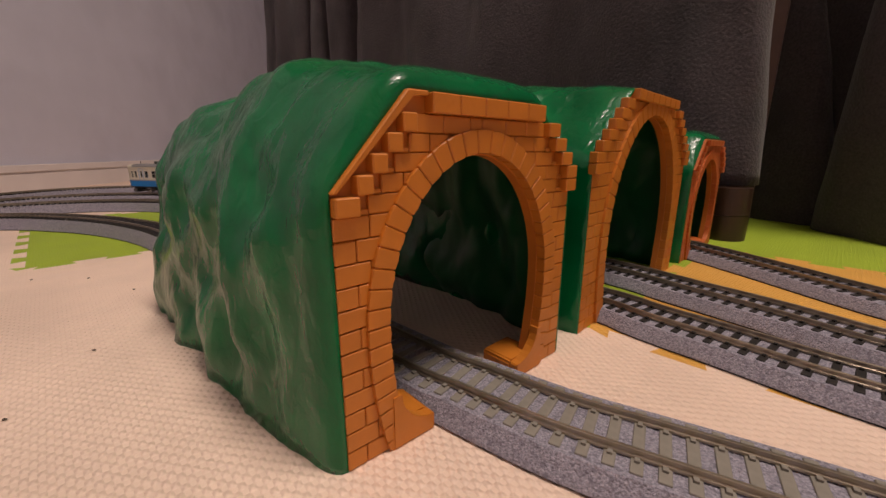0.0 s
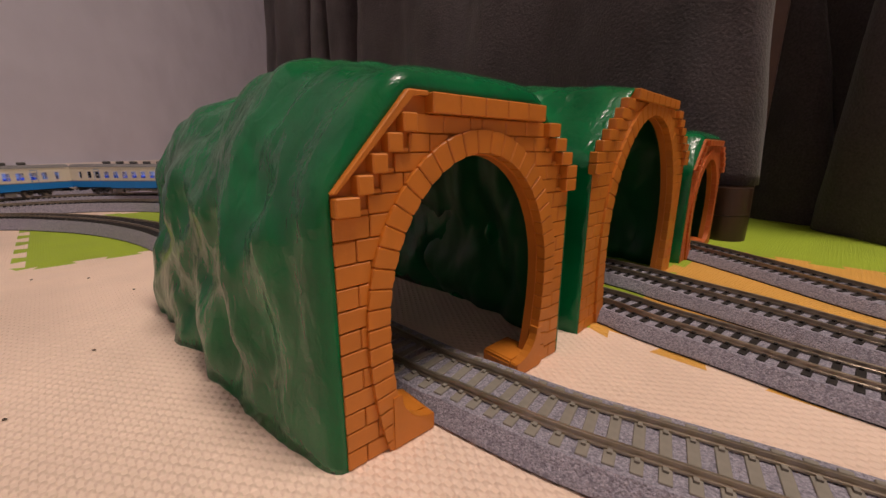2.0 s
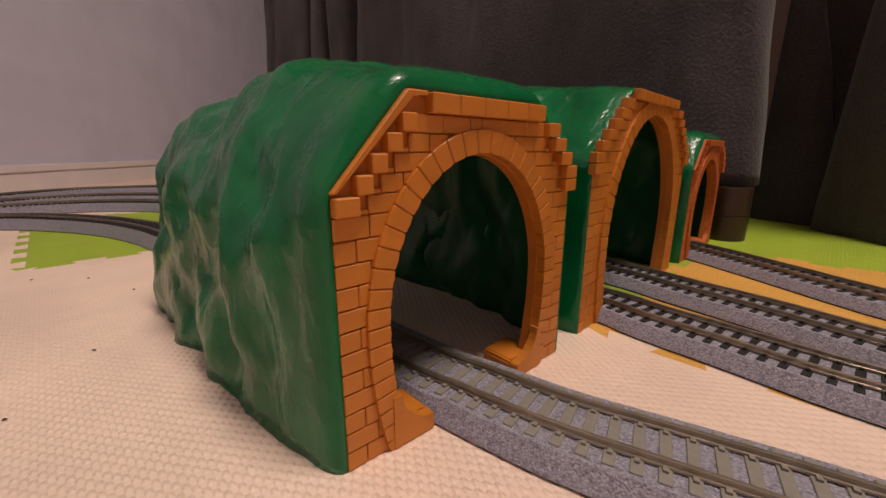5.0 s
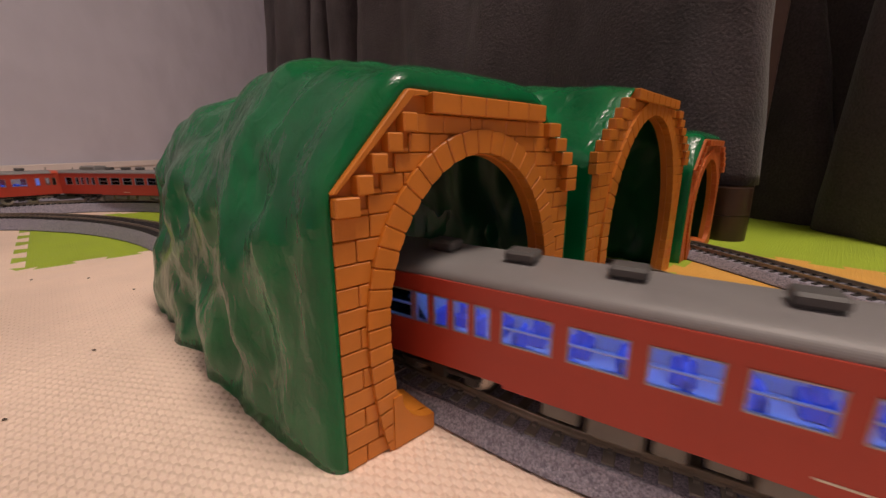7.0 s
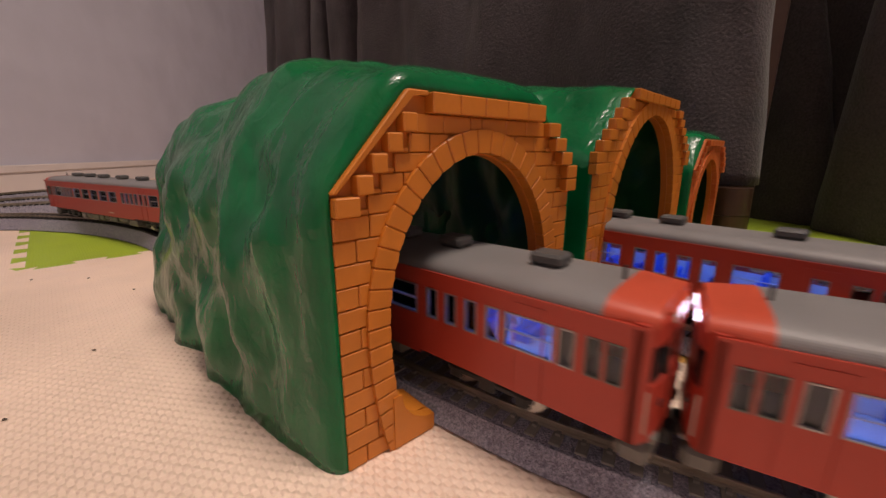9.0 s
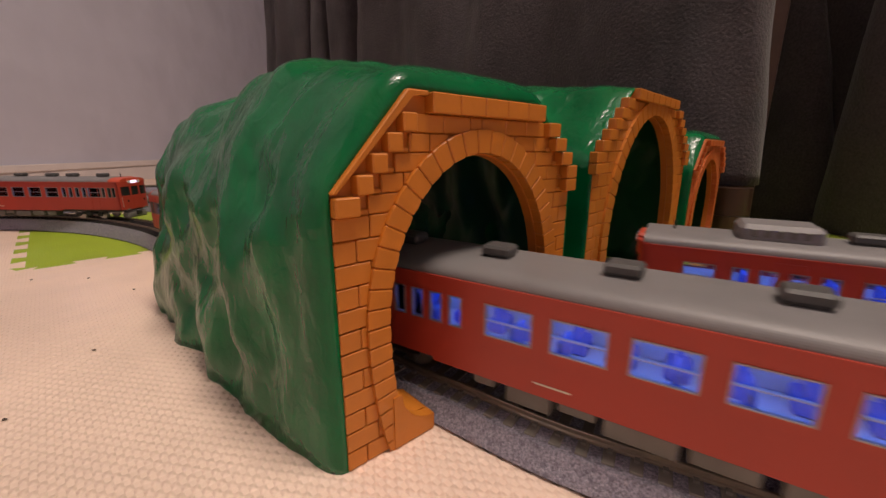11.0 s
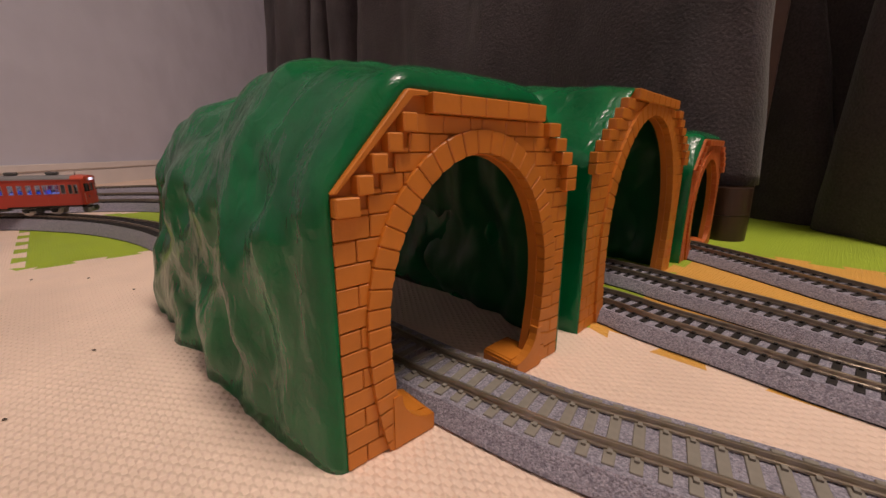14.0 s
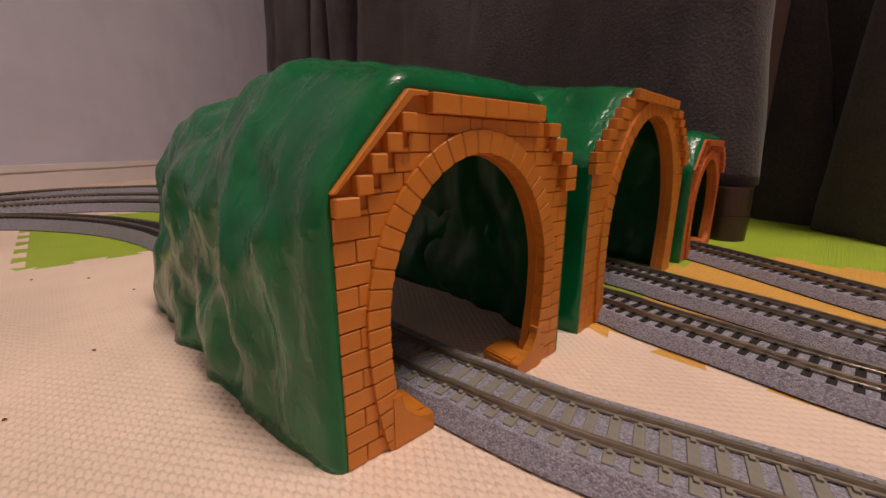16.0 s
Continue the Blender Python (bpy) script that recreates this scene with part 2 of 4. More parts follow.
def room():
    tagged(part("floor", block(-2.6, 2.8, -2.2, 4.2, -0.06, -0.0102), FLOOR), "brown wooden floor under the foam play mats", "floor", kind="structure")
    base = pose(W0.x, W0.y, 0, 0, 0, WANG)
    tagged(part("wall_west", block(-3.4, 3.2, 0.0, 0.08, -0.06, 2.32), WALL, m=base), "pale grey textured wallpaper wall", "wall", kind="structure")
    bb = bmesh.new()
    box(bb, -3.4, 3.2, -0.008, -0.0005, -0.0095, 0.040, 0.0006)
    box(bb, -3.4, 3.2, -0.0055, -0.0005, 0.0405, 0.043)
    box(bb, -3.4, 3.2, -0.0105, -0.0005, 0.0435, 0.060, 0.0015)
    tagged(part("baseboard", bb, WHITE, m=base), "white baseboard with a groove along the wall", "baseboard", kind="structure")
    tagged(part("wall_north", block(-2.6, 2.8, 3.6, 3.68, -0.06, 2.32), WALL), "pale grey wallpaper wall", "wall", kind="structure")
    tagged(part("wall_east", block(2.6, 2.68, -2.0, 3.6, -0.06, 2.32), WALL), "pale grey wallpaper wall", "wall", kind="structure")
    tagged(part("wall_south", block(-2.6, 2.8, -2.08, -2.0, -0.06, 2.32), WALL), "pale grey wallpaper wall", "wall", kind="structure")
    tagged(part("ceiling", block(-2.6, 2.8, -2.2, 4.2, 2.34, 2.42), CEIL), "plain white ceiling", "ceiling", kind="structure")
    light = tagged(new("ceiling_lamp"), "round white ceiling lamp, lit", "lamp")
    light.location = (LAMP_AT[0], LAMP_AT[1], 2.33)
    part("cover", cyl(bmesh.new(), 0.25, 0.03, pose(0, 0, -0.02), 48, 0.22), LAMP_COVER, light)
    part("rim", cyl(bmesh.new(), 0.27, 0.012, pose(0, 0, 0.002), 48), WHITE, light)


U, V = Vector((math.sqrt(0.5), math.sqrt(0.5))), Vector((-math.sqrt(0.5), math.sqrt(0.5)))
U_JOINTS = [-1.25, -0.95, -0.65, -0.34, -0.03, 0.1905, 0.442, 0.74, 1.04, 1.34, 1.64]
V_JOINTS = [-1.1, -0.8, -0.5, -0.22, 0.08, 0.444, 0.75, 1.05, 1.35, 1.65]


def toothed(a, b, deep=0.009, pitch=0.046):
    """The plan line of a joint from a to b, with dovetail teeth."""
    d = b - a
    n = max(2, round(d.length / pitch))
    t = d.normalized()
    side = Vector((t.y, -t.x))
    pts = [a]
    for i in range(n):
        s0, w = d.length * (i + 0.27) / n, d.length / n
        for ds, o in ((0.0, -0.5), (-0.07, 0.5), (0.53, 0.5), (0.46, -0.5)):
            pts.append(a + t * (s0 + ds * w) + side * (o * deep))
    return pts


def mats():
    joints_u = {}
    for i, u in enumerate(U_JOINTS):
        for j in range(len(V_JOINTS) - 1):
            joints_u[i, j] = toothed(U * u + V * V_JOINTS[j], U * u + V * V_JOINTS[j + 1])
    joints_v = {}
    for j, v in enumerate(V_JOINTS):
        for i in range(len(U_JOINTS) - 1):
            joints_v[i, j] = toothed(U * U_JOINTS[i] + V * v, U * U_JOINTS[i + 1] + V * v)
    for i in range(len(U_JOINTS) - 1):
        for j in range(len(V_JOINTS) - 1):
            low, right = joints_v[i, j], joints_u[i + 1, j]
            top, left = list(reversed(joints_v[i, j + 1][1:])) , list(reversed(joints_u[i, j][1:]))
            end_tr, end_tl = U * U_JOINTS[i + 1] + V * V_JOINTS[j + 1], U * U_JOINTS[i] + V * V_JOINTS[j + 1]
            ring = list(low) + list(right) + [end_tr] + top + [end_tl] + left
            hue = "pink"
            if i == 5 and j <= 3 or i == 6 and j == 3:
                hue = "orange" if i == 5 else "green"
            elif i == 5 and j >= 4 or i == 4 and j == 5 or i >= 6 and j in (2, 3, 5):
                hue = "green"
            elif i == 6 and j == 4:
                hue = "green"
            if i <= 5 and j >= 6:
                hue = "pink"
            bm = bmesh.new()
            lo = [bm.verts.new((q.x, q.y, -0.010)) for q in ring]
            hi = [bm.verts.new((q.x, q.y, 0.0)) for q in ring]
            n = len(ring)
            for k in range(n):
                bm.faces.new((lo[k], lo[(k + 1) % n], hi[(k + 1) % n], hi[k]))
            face = bm.faces.new(hi)
            inset = bmesh.ops.inset_region(bm, faces=[face], thickness=0.0012, depth=0.0)
            for e_v in {v for f in inset["faces"] for v in f.verts} - set(face.verts):
                e_v.co.z -= 0.0008
            tagged(part("foam_mat", bm, FOAM[hue]), hue + " foam play mat tile with interlocking toothed edges", "play mat", "foam play mat tiles")


def blanket():
    """A heavy fleece throw that hangs in folds over a table, in a front and a side drape."""
    def drape(name, path, hem, top, folds, label, depth, slant=lambda s: 0.0):
        p, step = spline(path, 0.006)
        bm = bmesh.new()
        rows, grid = 46, []
        for k in range(len(p)):
            d = p[min(k + 1, len(p) - 1)] - p[max(k - 1, 0)]
            nrm = np.array([d[1], -d[0]]) / (np.hypot(*d) + 1e-9)
            s = k * step
            col = []
            for r in range(rows + 1):
                h = r / rows
                z = hem(s) + (top - hem(s)) * h
                o = 0.0
                for at_s, wide, amp, lean in folds:
                    x = (s - at_s - lean * (1 - h)) / wide
                    o += amp * math.exp(-x * x) * (1.0 - 0.25 * h)
                o += depth * noise.noise((s * 9, h * 1.5, 3.1)) + 0.0025 * noise.noise((s * 40, h * 9, 7.7)) + 0.05 * max(0, h - 0.93) * -8
                q = p[k] + nrm * o + slant(s) * (z - 0.05) * np.array([-0.7, 0.72])
                col.append(bm.verts.new((q[0], q[1], z)))
            grid.append(col)
        for k in range(len(p) - 1):
            for r in range(rows):
                bm.faces.new((grid[k][r], grid[k + 1][r], grid[k + 1][r + 1], grid[k][r + 1]))
        ob = part(name, bm, FLEECE, throw, label, smooth=True)
        thick = ob.modifiers.new("thickness", "SOLIDIFY")
        thick.thickness, thick.offset = 0.005, -1
        return ob
    throw = tagged(new("fleece_blanket"), "dark grey-brown fleece blanket hanging in folds over a table", "blanket")
    throw.location = (0, 0, 0)
    drape("front_drape", [(-.485, 1.19), (-.45, 1.175), (-.40, 1.135), (-.2, .935), (0, .735), (.16, .575), (.25, .482), (.29, .438), (.318, .408), (.345, .43), (.352, .50), (.365, .62), (.40, .76)], lambda s: 0.030 + 0.026 * min(1, max(0, (s - 0.9) / .15)), 0.62,
          [(.10, .03, .03, -.04), (.19, .016, -.05, 0), (.27, .014, -.06, 0), (.385, .018, -.06, 0), (.45, .05, .015, 0), (.66, .10, .015, 0), (.86, .05, -.012, 0), (1.02, .06, .010, 0)], "front drape with a stitched hem", 0.03, lambda s: 0.104 * min(1, max(0, (s - 0.75) / 0.3)))
    drape("inner_fold", [(.20, .80), (.30, .69), (.38, .60), (.43, .53), (.461, .482), (.478, .495), (.475, .56)], lambda s: 0.001, 0.62,
          [(.10, .03, -.02, 0), (.20, .03, -.012, 0), (.30, .02, .010, 0)], "loose fold with a lit edge", 0.010, lambda s: 0.20 * min(1, max(0, (s - 0.12) / 0.18)))
    drape("side_drape", [(.60, .66), (.53, .58), (.478, .50), (.452, .43), (.437, .374), (.462, .333), (.53, .30), (.65, .25), (.9, .1)], lambda s: 0.001, 0.62,
          [(.10, .02, -.03, 0), (.17, .022, .020, -.10), (.22, .016, -.022, -.10), (.27, .022, .026, -.13), (.33, .02, -.022, -.13), (.39, .03, .02, -.13)], "side drape that reaches the mat", 0.012, lambda s: 0.06)
    table = tagged(new("low_table"), "table hidden under the fleece blanket, on dark brown feet", "table")
    table.location = (0.302, 0.412, 0)
    leg = cyl(bmesh.new(), 0.0195, 0.026, pose(0, 0, 0.013), 56, 0.0200)
    cyl(leg, 0.0199, 0.028, pose(0, 0, 0.0406), 56, 0.0192)
    part("leg_cap", leg, DARK_WOOD, table, "dark brown plastic leg riser", smooth=False)
    part("leg", block(.02, .05, .03, .06, .0, .60, bev=.002), DARK_WOOD, table)
    top = block(.0, .66, .03, .5, .595, .612, bev=.004)
    part("tabletop", top, DARK_WOOD, table, m=pose(0.03, .02, 0, 0, 0, 40))


# ---- tunnels ----
def arch_curve(a, zc, b, foot):
    """The inner line of a horseshoe arch, foot to foot, with its outward normals: a function of 0..1."""
    pts = [(-(a - foot * (1 - k / 40) ** 2), zc * k / 40) for k in range(40)]
    pts += [(a * math.cos(math.pi * (1 - k / 120)), zc + b * math.sin(math.pi * k / 120)) for k in range(121)]
    pts += [(-x, z) for x, z in reversed(pts[:40])]
    p = np.array(pts)
    d = np.gradient(p, axis=0)
    nrm = np.stack([-d[:, 1], d[:, 0]], 1) / np.hypot(d[:, 0], d[:, 1])[:, None]
    run = np.concatenate([[0], np.cumsum(np.hypot(*np.diff(p, axis=0).T))])
    run /= run[-1]

    def there(u, out=0.0):
        x, z = (np.interp(u, run, p[:, i]) + out * np.interp(u, run, nrm[:, i]) for i in (0, 1))
        return float(x), max(0.0, float(z))
    return there


def tunnel(label, m, half, shoulder, crown, top, arch, length, brick_mat, stair, seed, toes=True, flare=0.0, rise=0.02, checks=True, rim=(0.006, 0.009, 0.011), lobes=()):
    """A toy tunnel: a lumpy green hill with a brick portal; its front face is at local y = 0."""
    root = tagged(new("toy_tunnel"), label, "toy tunnel", "toy tunnels")
    root.matrix_basis = m
    a, zc, b, foot, ringw = arch
    ring = arch_curve(a, zc, b, foot)
    n = 96
    outer_ring = [ring(k / n, ringw) for k in range(n + 1)]

    def width(z):
        return half if z <= shoulder else half - (half - top) * (z - shoulder) / (crown - shoulder)

    def ring_at(z):
        """Half the width of the arch's outer line at a height; 0 above it."""
        xs = [abs(x) for x, q in outer_ring if abs(q - z) < 0.0022]
        return max(xs) if xs and z < zc + b + ringw - 0.0012 else 0.0

    # face plate with its arched opening
    inner = [ring(k / n, ringw * 0.6) for k in range(n + 1)]
    outer = []
    for k, (x, z) in enumerate(inner):
        if k in (0, n) or z < zc * 0.999:
            outer.append((math.copysign(half - 0.0004, x), 0.0 if k in (0, n) else z))
            continue
        c, q, best = x, z - zc, 9.0
        for px, pz, qx, qz in ((-half, zc - .01, -half, shoulder), (-half, shoulder, -top, crown), (-top, crown, top, crown), (top, crown, half, shoulder), (half, shoulder, half, zc - .01)):
            dx, dz = qx - px, qz - pz
            det = c * -dz + dx * q
            if abs(det) < 1e-12:
                continue
            t = (px * -dz + dx * (pz - zc)) / det
            w = (c * (pz - zc) - q * px) / det
            if t > 0 and -1e-6 <= w <= 1.000001:
                best = min(best, t)
        outer.append((c * best, zc + q * best))
    bm = bmesh.new()
    sheets = [([bm.verts.new((x, y, z)) for x, z in outer], [bm.verts.new((x, y, z)) for x, z in inner]) for y in (0.0, 0.0040)]
    (o0, i0), (o1, i1) = sheets
    for k in range(n):
        bm.faces.new((o0[k], o0[k + 1], i0[k + 1], i0[k]))
        bm.faces.new((o1[k + 1], o1[k], i1[k], i1[k + 1]))
        bm.faces.new((o0[k + 1], o0[k], o1[k], o1[k + 1]))
    face = part("portal_face", bm, PLATE, root, "moulded orange brick portal")
    # unseen copy of the face, added at the rear to cut light inside
    part("rear_light_block", face.data, None, root, m=pose(0, length + 0.003, 0) @ Matrix.Diagonal((0.99, 1, 0.97, 1)))
    shared = {}

    def lay(x0, x1, z0, z1, proud=0.0013, gap=0.00025, bev=0.00032):
        key = (round((x1 - x0) * 4000), round((z1 - z0) * 4000), round(proud * 10000))
        if key not in shared:
            sx, sz = key[0] / 4000 - gap, key[1] / 4000 - gap
            shared[key] = mesh_of("brick", block(-sx / 2, sx / 2, -proud, 0.0005, -sz / 2, sz / 2, bev=bev), brick_mat)
        ob = new("brick", shared[key])
        ob.parent = face
        ob.matrix_basis = pose((x0 + x1) / 2, 0, (z0 + z1) / 2)

    def courses(side, z0, z1, x, xin, first):
        """Bricks of one course from the outer edge x in to the arch, or to the middle above it."""
        stop = max(xin - 0.0022, 0.0)
        while x - stop > 0.0016:
            w = min(first, x - stop)
            if x - w - stop < 0.0022:
                w = x - stop
            lay(*sorted((side * x, side * (x - w))), z0, z1)
            x -= w
            first = 0.0112
    base = shoulder - 0.0060
    rows = round(base / 0.0063)
    for r in range(rows):
        z0, z1 = base * r / rows, base * (r + 1) / rows
        for side in (-1, 1):
            courses(side, z0, z1, half, min(ring_at(z0), ring_at(z1)), 0.0108 if r % 2 else 0.0064)
    # stepped blocks up the slopes, a pocket beside each, and bricks on to the arch
    step_z = (crown - base) / stair
    for k in range(stair):
        z0 = base + step_z * k
        z1 = z0 + step_z
        for side in (-1, 1):
            edge = width(max(z0, shoulder))
            if k == stair - 1:
                continue
            if checks and side < 0:
                x0 = half if k == 0 else width((max(z0, shoulder) + z1) / 2) - 0.0042
                x1 = x0 - (0.0072 if k == 0 else 0.0050)
            else:
                x0 = edge + 0.0020
                x1 = x0 - (0.0075 if checks else 0.0098)
            lay(*sorted((side * x0, side * x1)), z0, z1, proud=0.0038 if checks else 0.0036, bev=0.0004)
            pocket = 0.0034 if checks and k < stair - 2 else 0.0
            if pocket:
                lay(*sorted((side * x1, side * (x1 - pocket))), z0, z0 + step_z * 0.32)
            courses(side, z0, z1, x1 - pocket, min(ring_at(z0), ring_at(z1)) if ring_at(z1) else 0.0, 0.0075 if k % 2 else 0.0112)
    if checks:
        bm = bmesh.new()
        w = 0.0018
        prism(bm, [(-half - 0.0004, shoulder), (-top - 0.0006, crown + 0.0006), (-top + 0.0066, crown + 0.0006), (-top + 0.0066, crown - 0.0008), (-top + 0.0008, crown - 0.0008), (-half + w * 0.75, shoulder - 0.0002)], -0.0026, 0.0006)
        bmesh.ops.bevel(bm, geom=list(bm.edges), offset=0.0004, segments=1, affect="EDGES")
        part("slope_moulding", bm, brick_mat, face)
    left_end = -top + (0.0068 if checks else -0.0012)
    cap = max(3, round((top - left_end) / 0.0104))
    for k in range(cap):
        span_w = top + 0.0012 - left_end
        lay(left_end + span_w * k / cap, left_end + span_w * (k + 1) / cap, crown - step_z, crown + 0.0004, proud=0.0040)
    # arch stones, each a wedge, a narrow one now and then
    stones = 41
    for k in range(stones):
        k0, k1 = (k + 0.02) / stones, (k + 0.98) / stones
        outline = [ring(k0), ring((k0 + k1) / 2), ring(k1), ring(k1, ringw), ring((k0 + k1) / 2, ringw), ring(k0, ringw)]
        bm = prism(bmesh.new(), outline, -0.0026, 0.0032)
        bmesh.ops.bevel(bm, geom=list(bm.edges), offset=0.00035, segments=1, affect="EDGES")
        part("arch_stone", bm, brick_mat, face)
    # smooth soffit behind the stones, with a small step
    bm = bmesh.new()
    prof = ((-0.0018, 0.0004), (0.0014, 0.0004), (0.0014, -0.0006), (0.0052, -0.0006), (0.0052, ringw - 0.0006), (-0.0018, ringw - 0.0006))
    loops = [[bm.verts.new((x, y, z)) for x, z in (ring(k / 80, o) for k in range(81))] for y, o in prof]
    for k in range(80):
        for j in range(len(prof)):
            j2 = (j + 1) % len(prof)
            bm.faces.new((loops[j][k], loops[j][k + 1], loops[j2][k + 1], loops[j2][k]))
    part("arch_soffit", bm, PLATE, face, smooth=False)
    if toes:
        for side in (-1, 1):
            x1, x0 = a - foot + ringw * 0.9, a - foot - 0.0100
            r = 0.0125
            bm = prism(bmesh.new(), [(side * x, z) for x, z in [(x1, 0), (x0, 0), (x0, 0.0056)] + [(x0 + 0.0006 + r * math.sin(q * math.pi / 14), 0.0062 + r * (1 - math.cos(q * math.pi / 14))) for q in range(8)] + [(x1, 0.0187)]], -0.0030, 0.0008)
            bmesh.ops.bevel(bm, geom=[e for e in bm.edges if e.calc_length() > 0.004], offset=0.0005, segments=2, affect="EDGES")
            part("toe_stone", bm, brick_mat, face)
            bm = prism(bmesh.new(), [(side * x1, 0), (side * x0, 0), (side * x0, 0.0056), (side * (x0 + 0.0010), 0.0066), (side * x1, 0.0070)], 0.0004, 0.016)
            bmesh.ops.bevel(bm, geom=list(bm.edges), offset=0.0008, segments=2, affect="EDGES")
            part("toe_bar", bm, brick_mat, face)
    # the lumpy hill: a smooth rolled rim round the portal, then lobes and folds
    bm = bmesh.new()
    ny, nk = 120, 170
    grid = []
    for j in range(ny + 1):
        f = (j / ny) ** 1.25
        y = -0.0010 + length * f
        turn = min(1.0, max(0.0, (y + 0.0010) / rim[2]))
        roll_out = math.sqrt(1 - (1 - turn) ** 2)
        swell = min(1.0, max(0.0, (y - 0.009) / 0.020))
        off, off_top = 0.0001 + rim[0] * roll_out, 0.0001 + rim[1] * roll_out
        h, w2, c2 = half + off, top + off * 0.5, crown + off_top
        legs = [((-h, 0), (-h, shoulder)), ((-h, shoulder), (-w2, c2)), ((-w2, c2), (w2, c2)), ((w2, c2), (h, shoulder)), ((h, shoulder), (h, 0))]
        lens = [math.dist(*e) for e in legs]
        bare = []
        for k in range(nk + 1):
            g = k / nk
            q, e = g * sum(lens), 0
            while e < 4 and q > lens[e]:
                q -= lens[e]
                e += 1
            (px, pz), (qx, qz) = legs[e]
            t = min(1, q / lens[e])
            bare.append((px + (qx - px) * t, pz + (qz - pz) * t))
        bare = np.array(bare)
        for _ in range(int(60 * turn)):
            bare[1:-1] = 0.25 * bare[:-2] + 0.5 * bare[1:-1] + 0.25 * bare[2:]
        row = []
        for k in range(nk + 1):
            g = k / nk
            x, z = (float(q) for q in bare[k])
            th = math.pi * (1 - g)
            ex = math.copysign(abs(math.cos(th)) ** 0.45, math.cos(th)) * h
            ez = abs(math.sin(th)) ** (0.55 + 0.22 * f) * c2
            blend = 0.8 * min(1.0, f / 0.22)
            x, z = x + (ex - x) * blend, max(0.0, z + (ez - z) * blend)
            soft = (abs(x) / h) ** 4
            z2 = z * (1 + rise / crown * math.sin(math.pi * min(1, f * 0.92 + 0.02)) * (1 - 0.5 * min(1, soft)))
            if f > 0.72:
                z2 *= 1 - 0.045 * ((f - 0.72) / 0.28) ** 2
            low = 1 - 0.55 * z / crown
            x2 = x + math.copysign(flare * f * min(1.0, f / 0.12), x) * low
            ridge = 0.0
            for at_y, wide, amp in lobes:
                bent = at_y + 0.010 * noise.noise((z2 * 20, at_y * 60, seed)) + 0.10 * max(0.0, z2 - 0.05)
                ridge += amp * math.exp(-((y - bent) / wide) ** 2)
            big = noise.noise((x2 * 30 + seed, y * 34, z2 * 30 + seed)) * 0.0066
            crease = abs(noise.noise((x2 * 22 + seed * 3, y * 46 + z2 * 14, z2 * 24))) * 0.0032
            tiny = noise.noise((x2 * 70, y * 80 + seed, z2 * 66)) * 0.0017 + noise.noise((x2 * 120, y * 210 + seed, z2 * 130)) * 0.0005
            nx, nz = x / h, (z / crown) ** 2
            ln = math.hypot(nx, nz) + 1e-6
            d = (big + 0.0020 - crease + tiny + ridge) * swell
            row.append(bm.verts.new((x2 + nx / ln * d, y, max(0.0, z2 + (nz / ln * d if z > 0.0005 else 0)))))
        grid.append(row)
    for j in range(ny):
        for k in range(nk):
            bm.faces.new((grid[j][k], grid[j + 1][k], grid[j + 1][k + 1], grid[j][k + 1]))
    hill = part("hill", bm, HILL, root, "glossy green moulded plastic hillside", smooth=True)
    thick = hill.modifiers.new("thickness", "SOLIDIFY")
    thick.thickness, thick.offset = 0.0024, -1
    # inner side takes the smoother green with shade mixed into its colour
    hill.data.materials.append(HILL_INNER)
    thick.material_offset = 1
    return root


def tunnels():
    tunnel("green plastic toy tunnel with an orange brick portal", pose(0.0118, 0.1312, 0, 0, 0, 41.4), 0.0535, 0.0815, 0.1072, 0.0295, (0.038, 0.042, 0.049, 0.006, 0.0074), 0.186, BRICK, 6, 11, flare=0.018, rise=0.001, lobes=((.018, .009, .0020), (.047, .010, .0038), (.080, .013, .0034), (.134, .018, .0040)))
    tunnel("wide green plastic toy tunnel with a stepped orange brick portal", pose(0.1243, 0.2426, 0, 0, 0, 46), 0.080, 0.087, 0.1225, 0.0366, (0.0565, 0.042, 0.0695, 0.004, 0.0085), 0.20, BRICK, 8, 23, toes=False, rise=0.005, checks=False, rim=(0.003, 0.0025, 0.034))
    tunnel("green plastic toy tunnel with a red-orange brick portal", pose(0.2347, 0.3528, 0, 0, 0, 45.4), 0.0532, 0.0765, 0.100, 0.031, (0.038, 0.040, 0.044, 0.006, 0.0074), 0.186, BRICK_RED, 6, 37, rise=0.007, rim=(0.004, 0.006, 0.014))


# ---- tracks ----
def sweep(bm, line, s0, s1, profile, step=0.008, closed=True):
    n = max(2, int((s1 - s0) / step))
    rows = []
    for k in range(n + 1):
        q, a = at(line, s0 + (s1 - s0) * k / n)
        nx, ny = -math.sin(a), math.cos(a)
        rows.append([bm.verts.new((q[0] + nx * o, q[1] + ny * o, z + (grade(q[0]) if z > 0.0025 else 0.0))) for o, z in profile])
    m = len(profile)
    for k in range(n):
        for j in range(m if closed else m - 1):
            bm.faces.new((rows[k][j], rows[k + 1][j], rows[k + 1][(j + 1) % m], rows[k][(j + 1) % m]))
    if closed:
        bm.faces.new(rows[0])
        bm.faces.new(list(reversed(rows[-1])))
    return bm


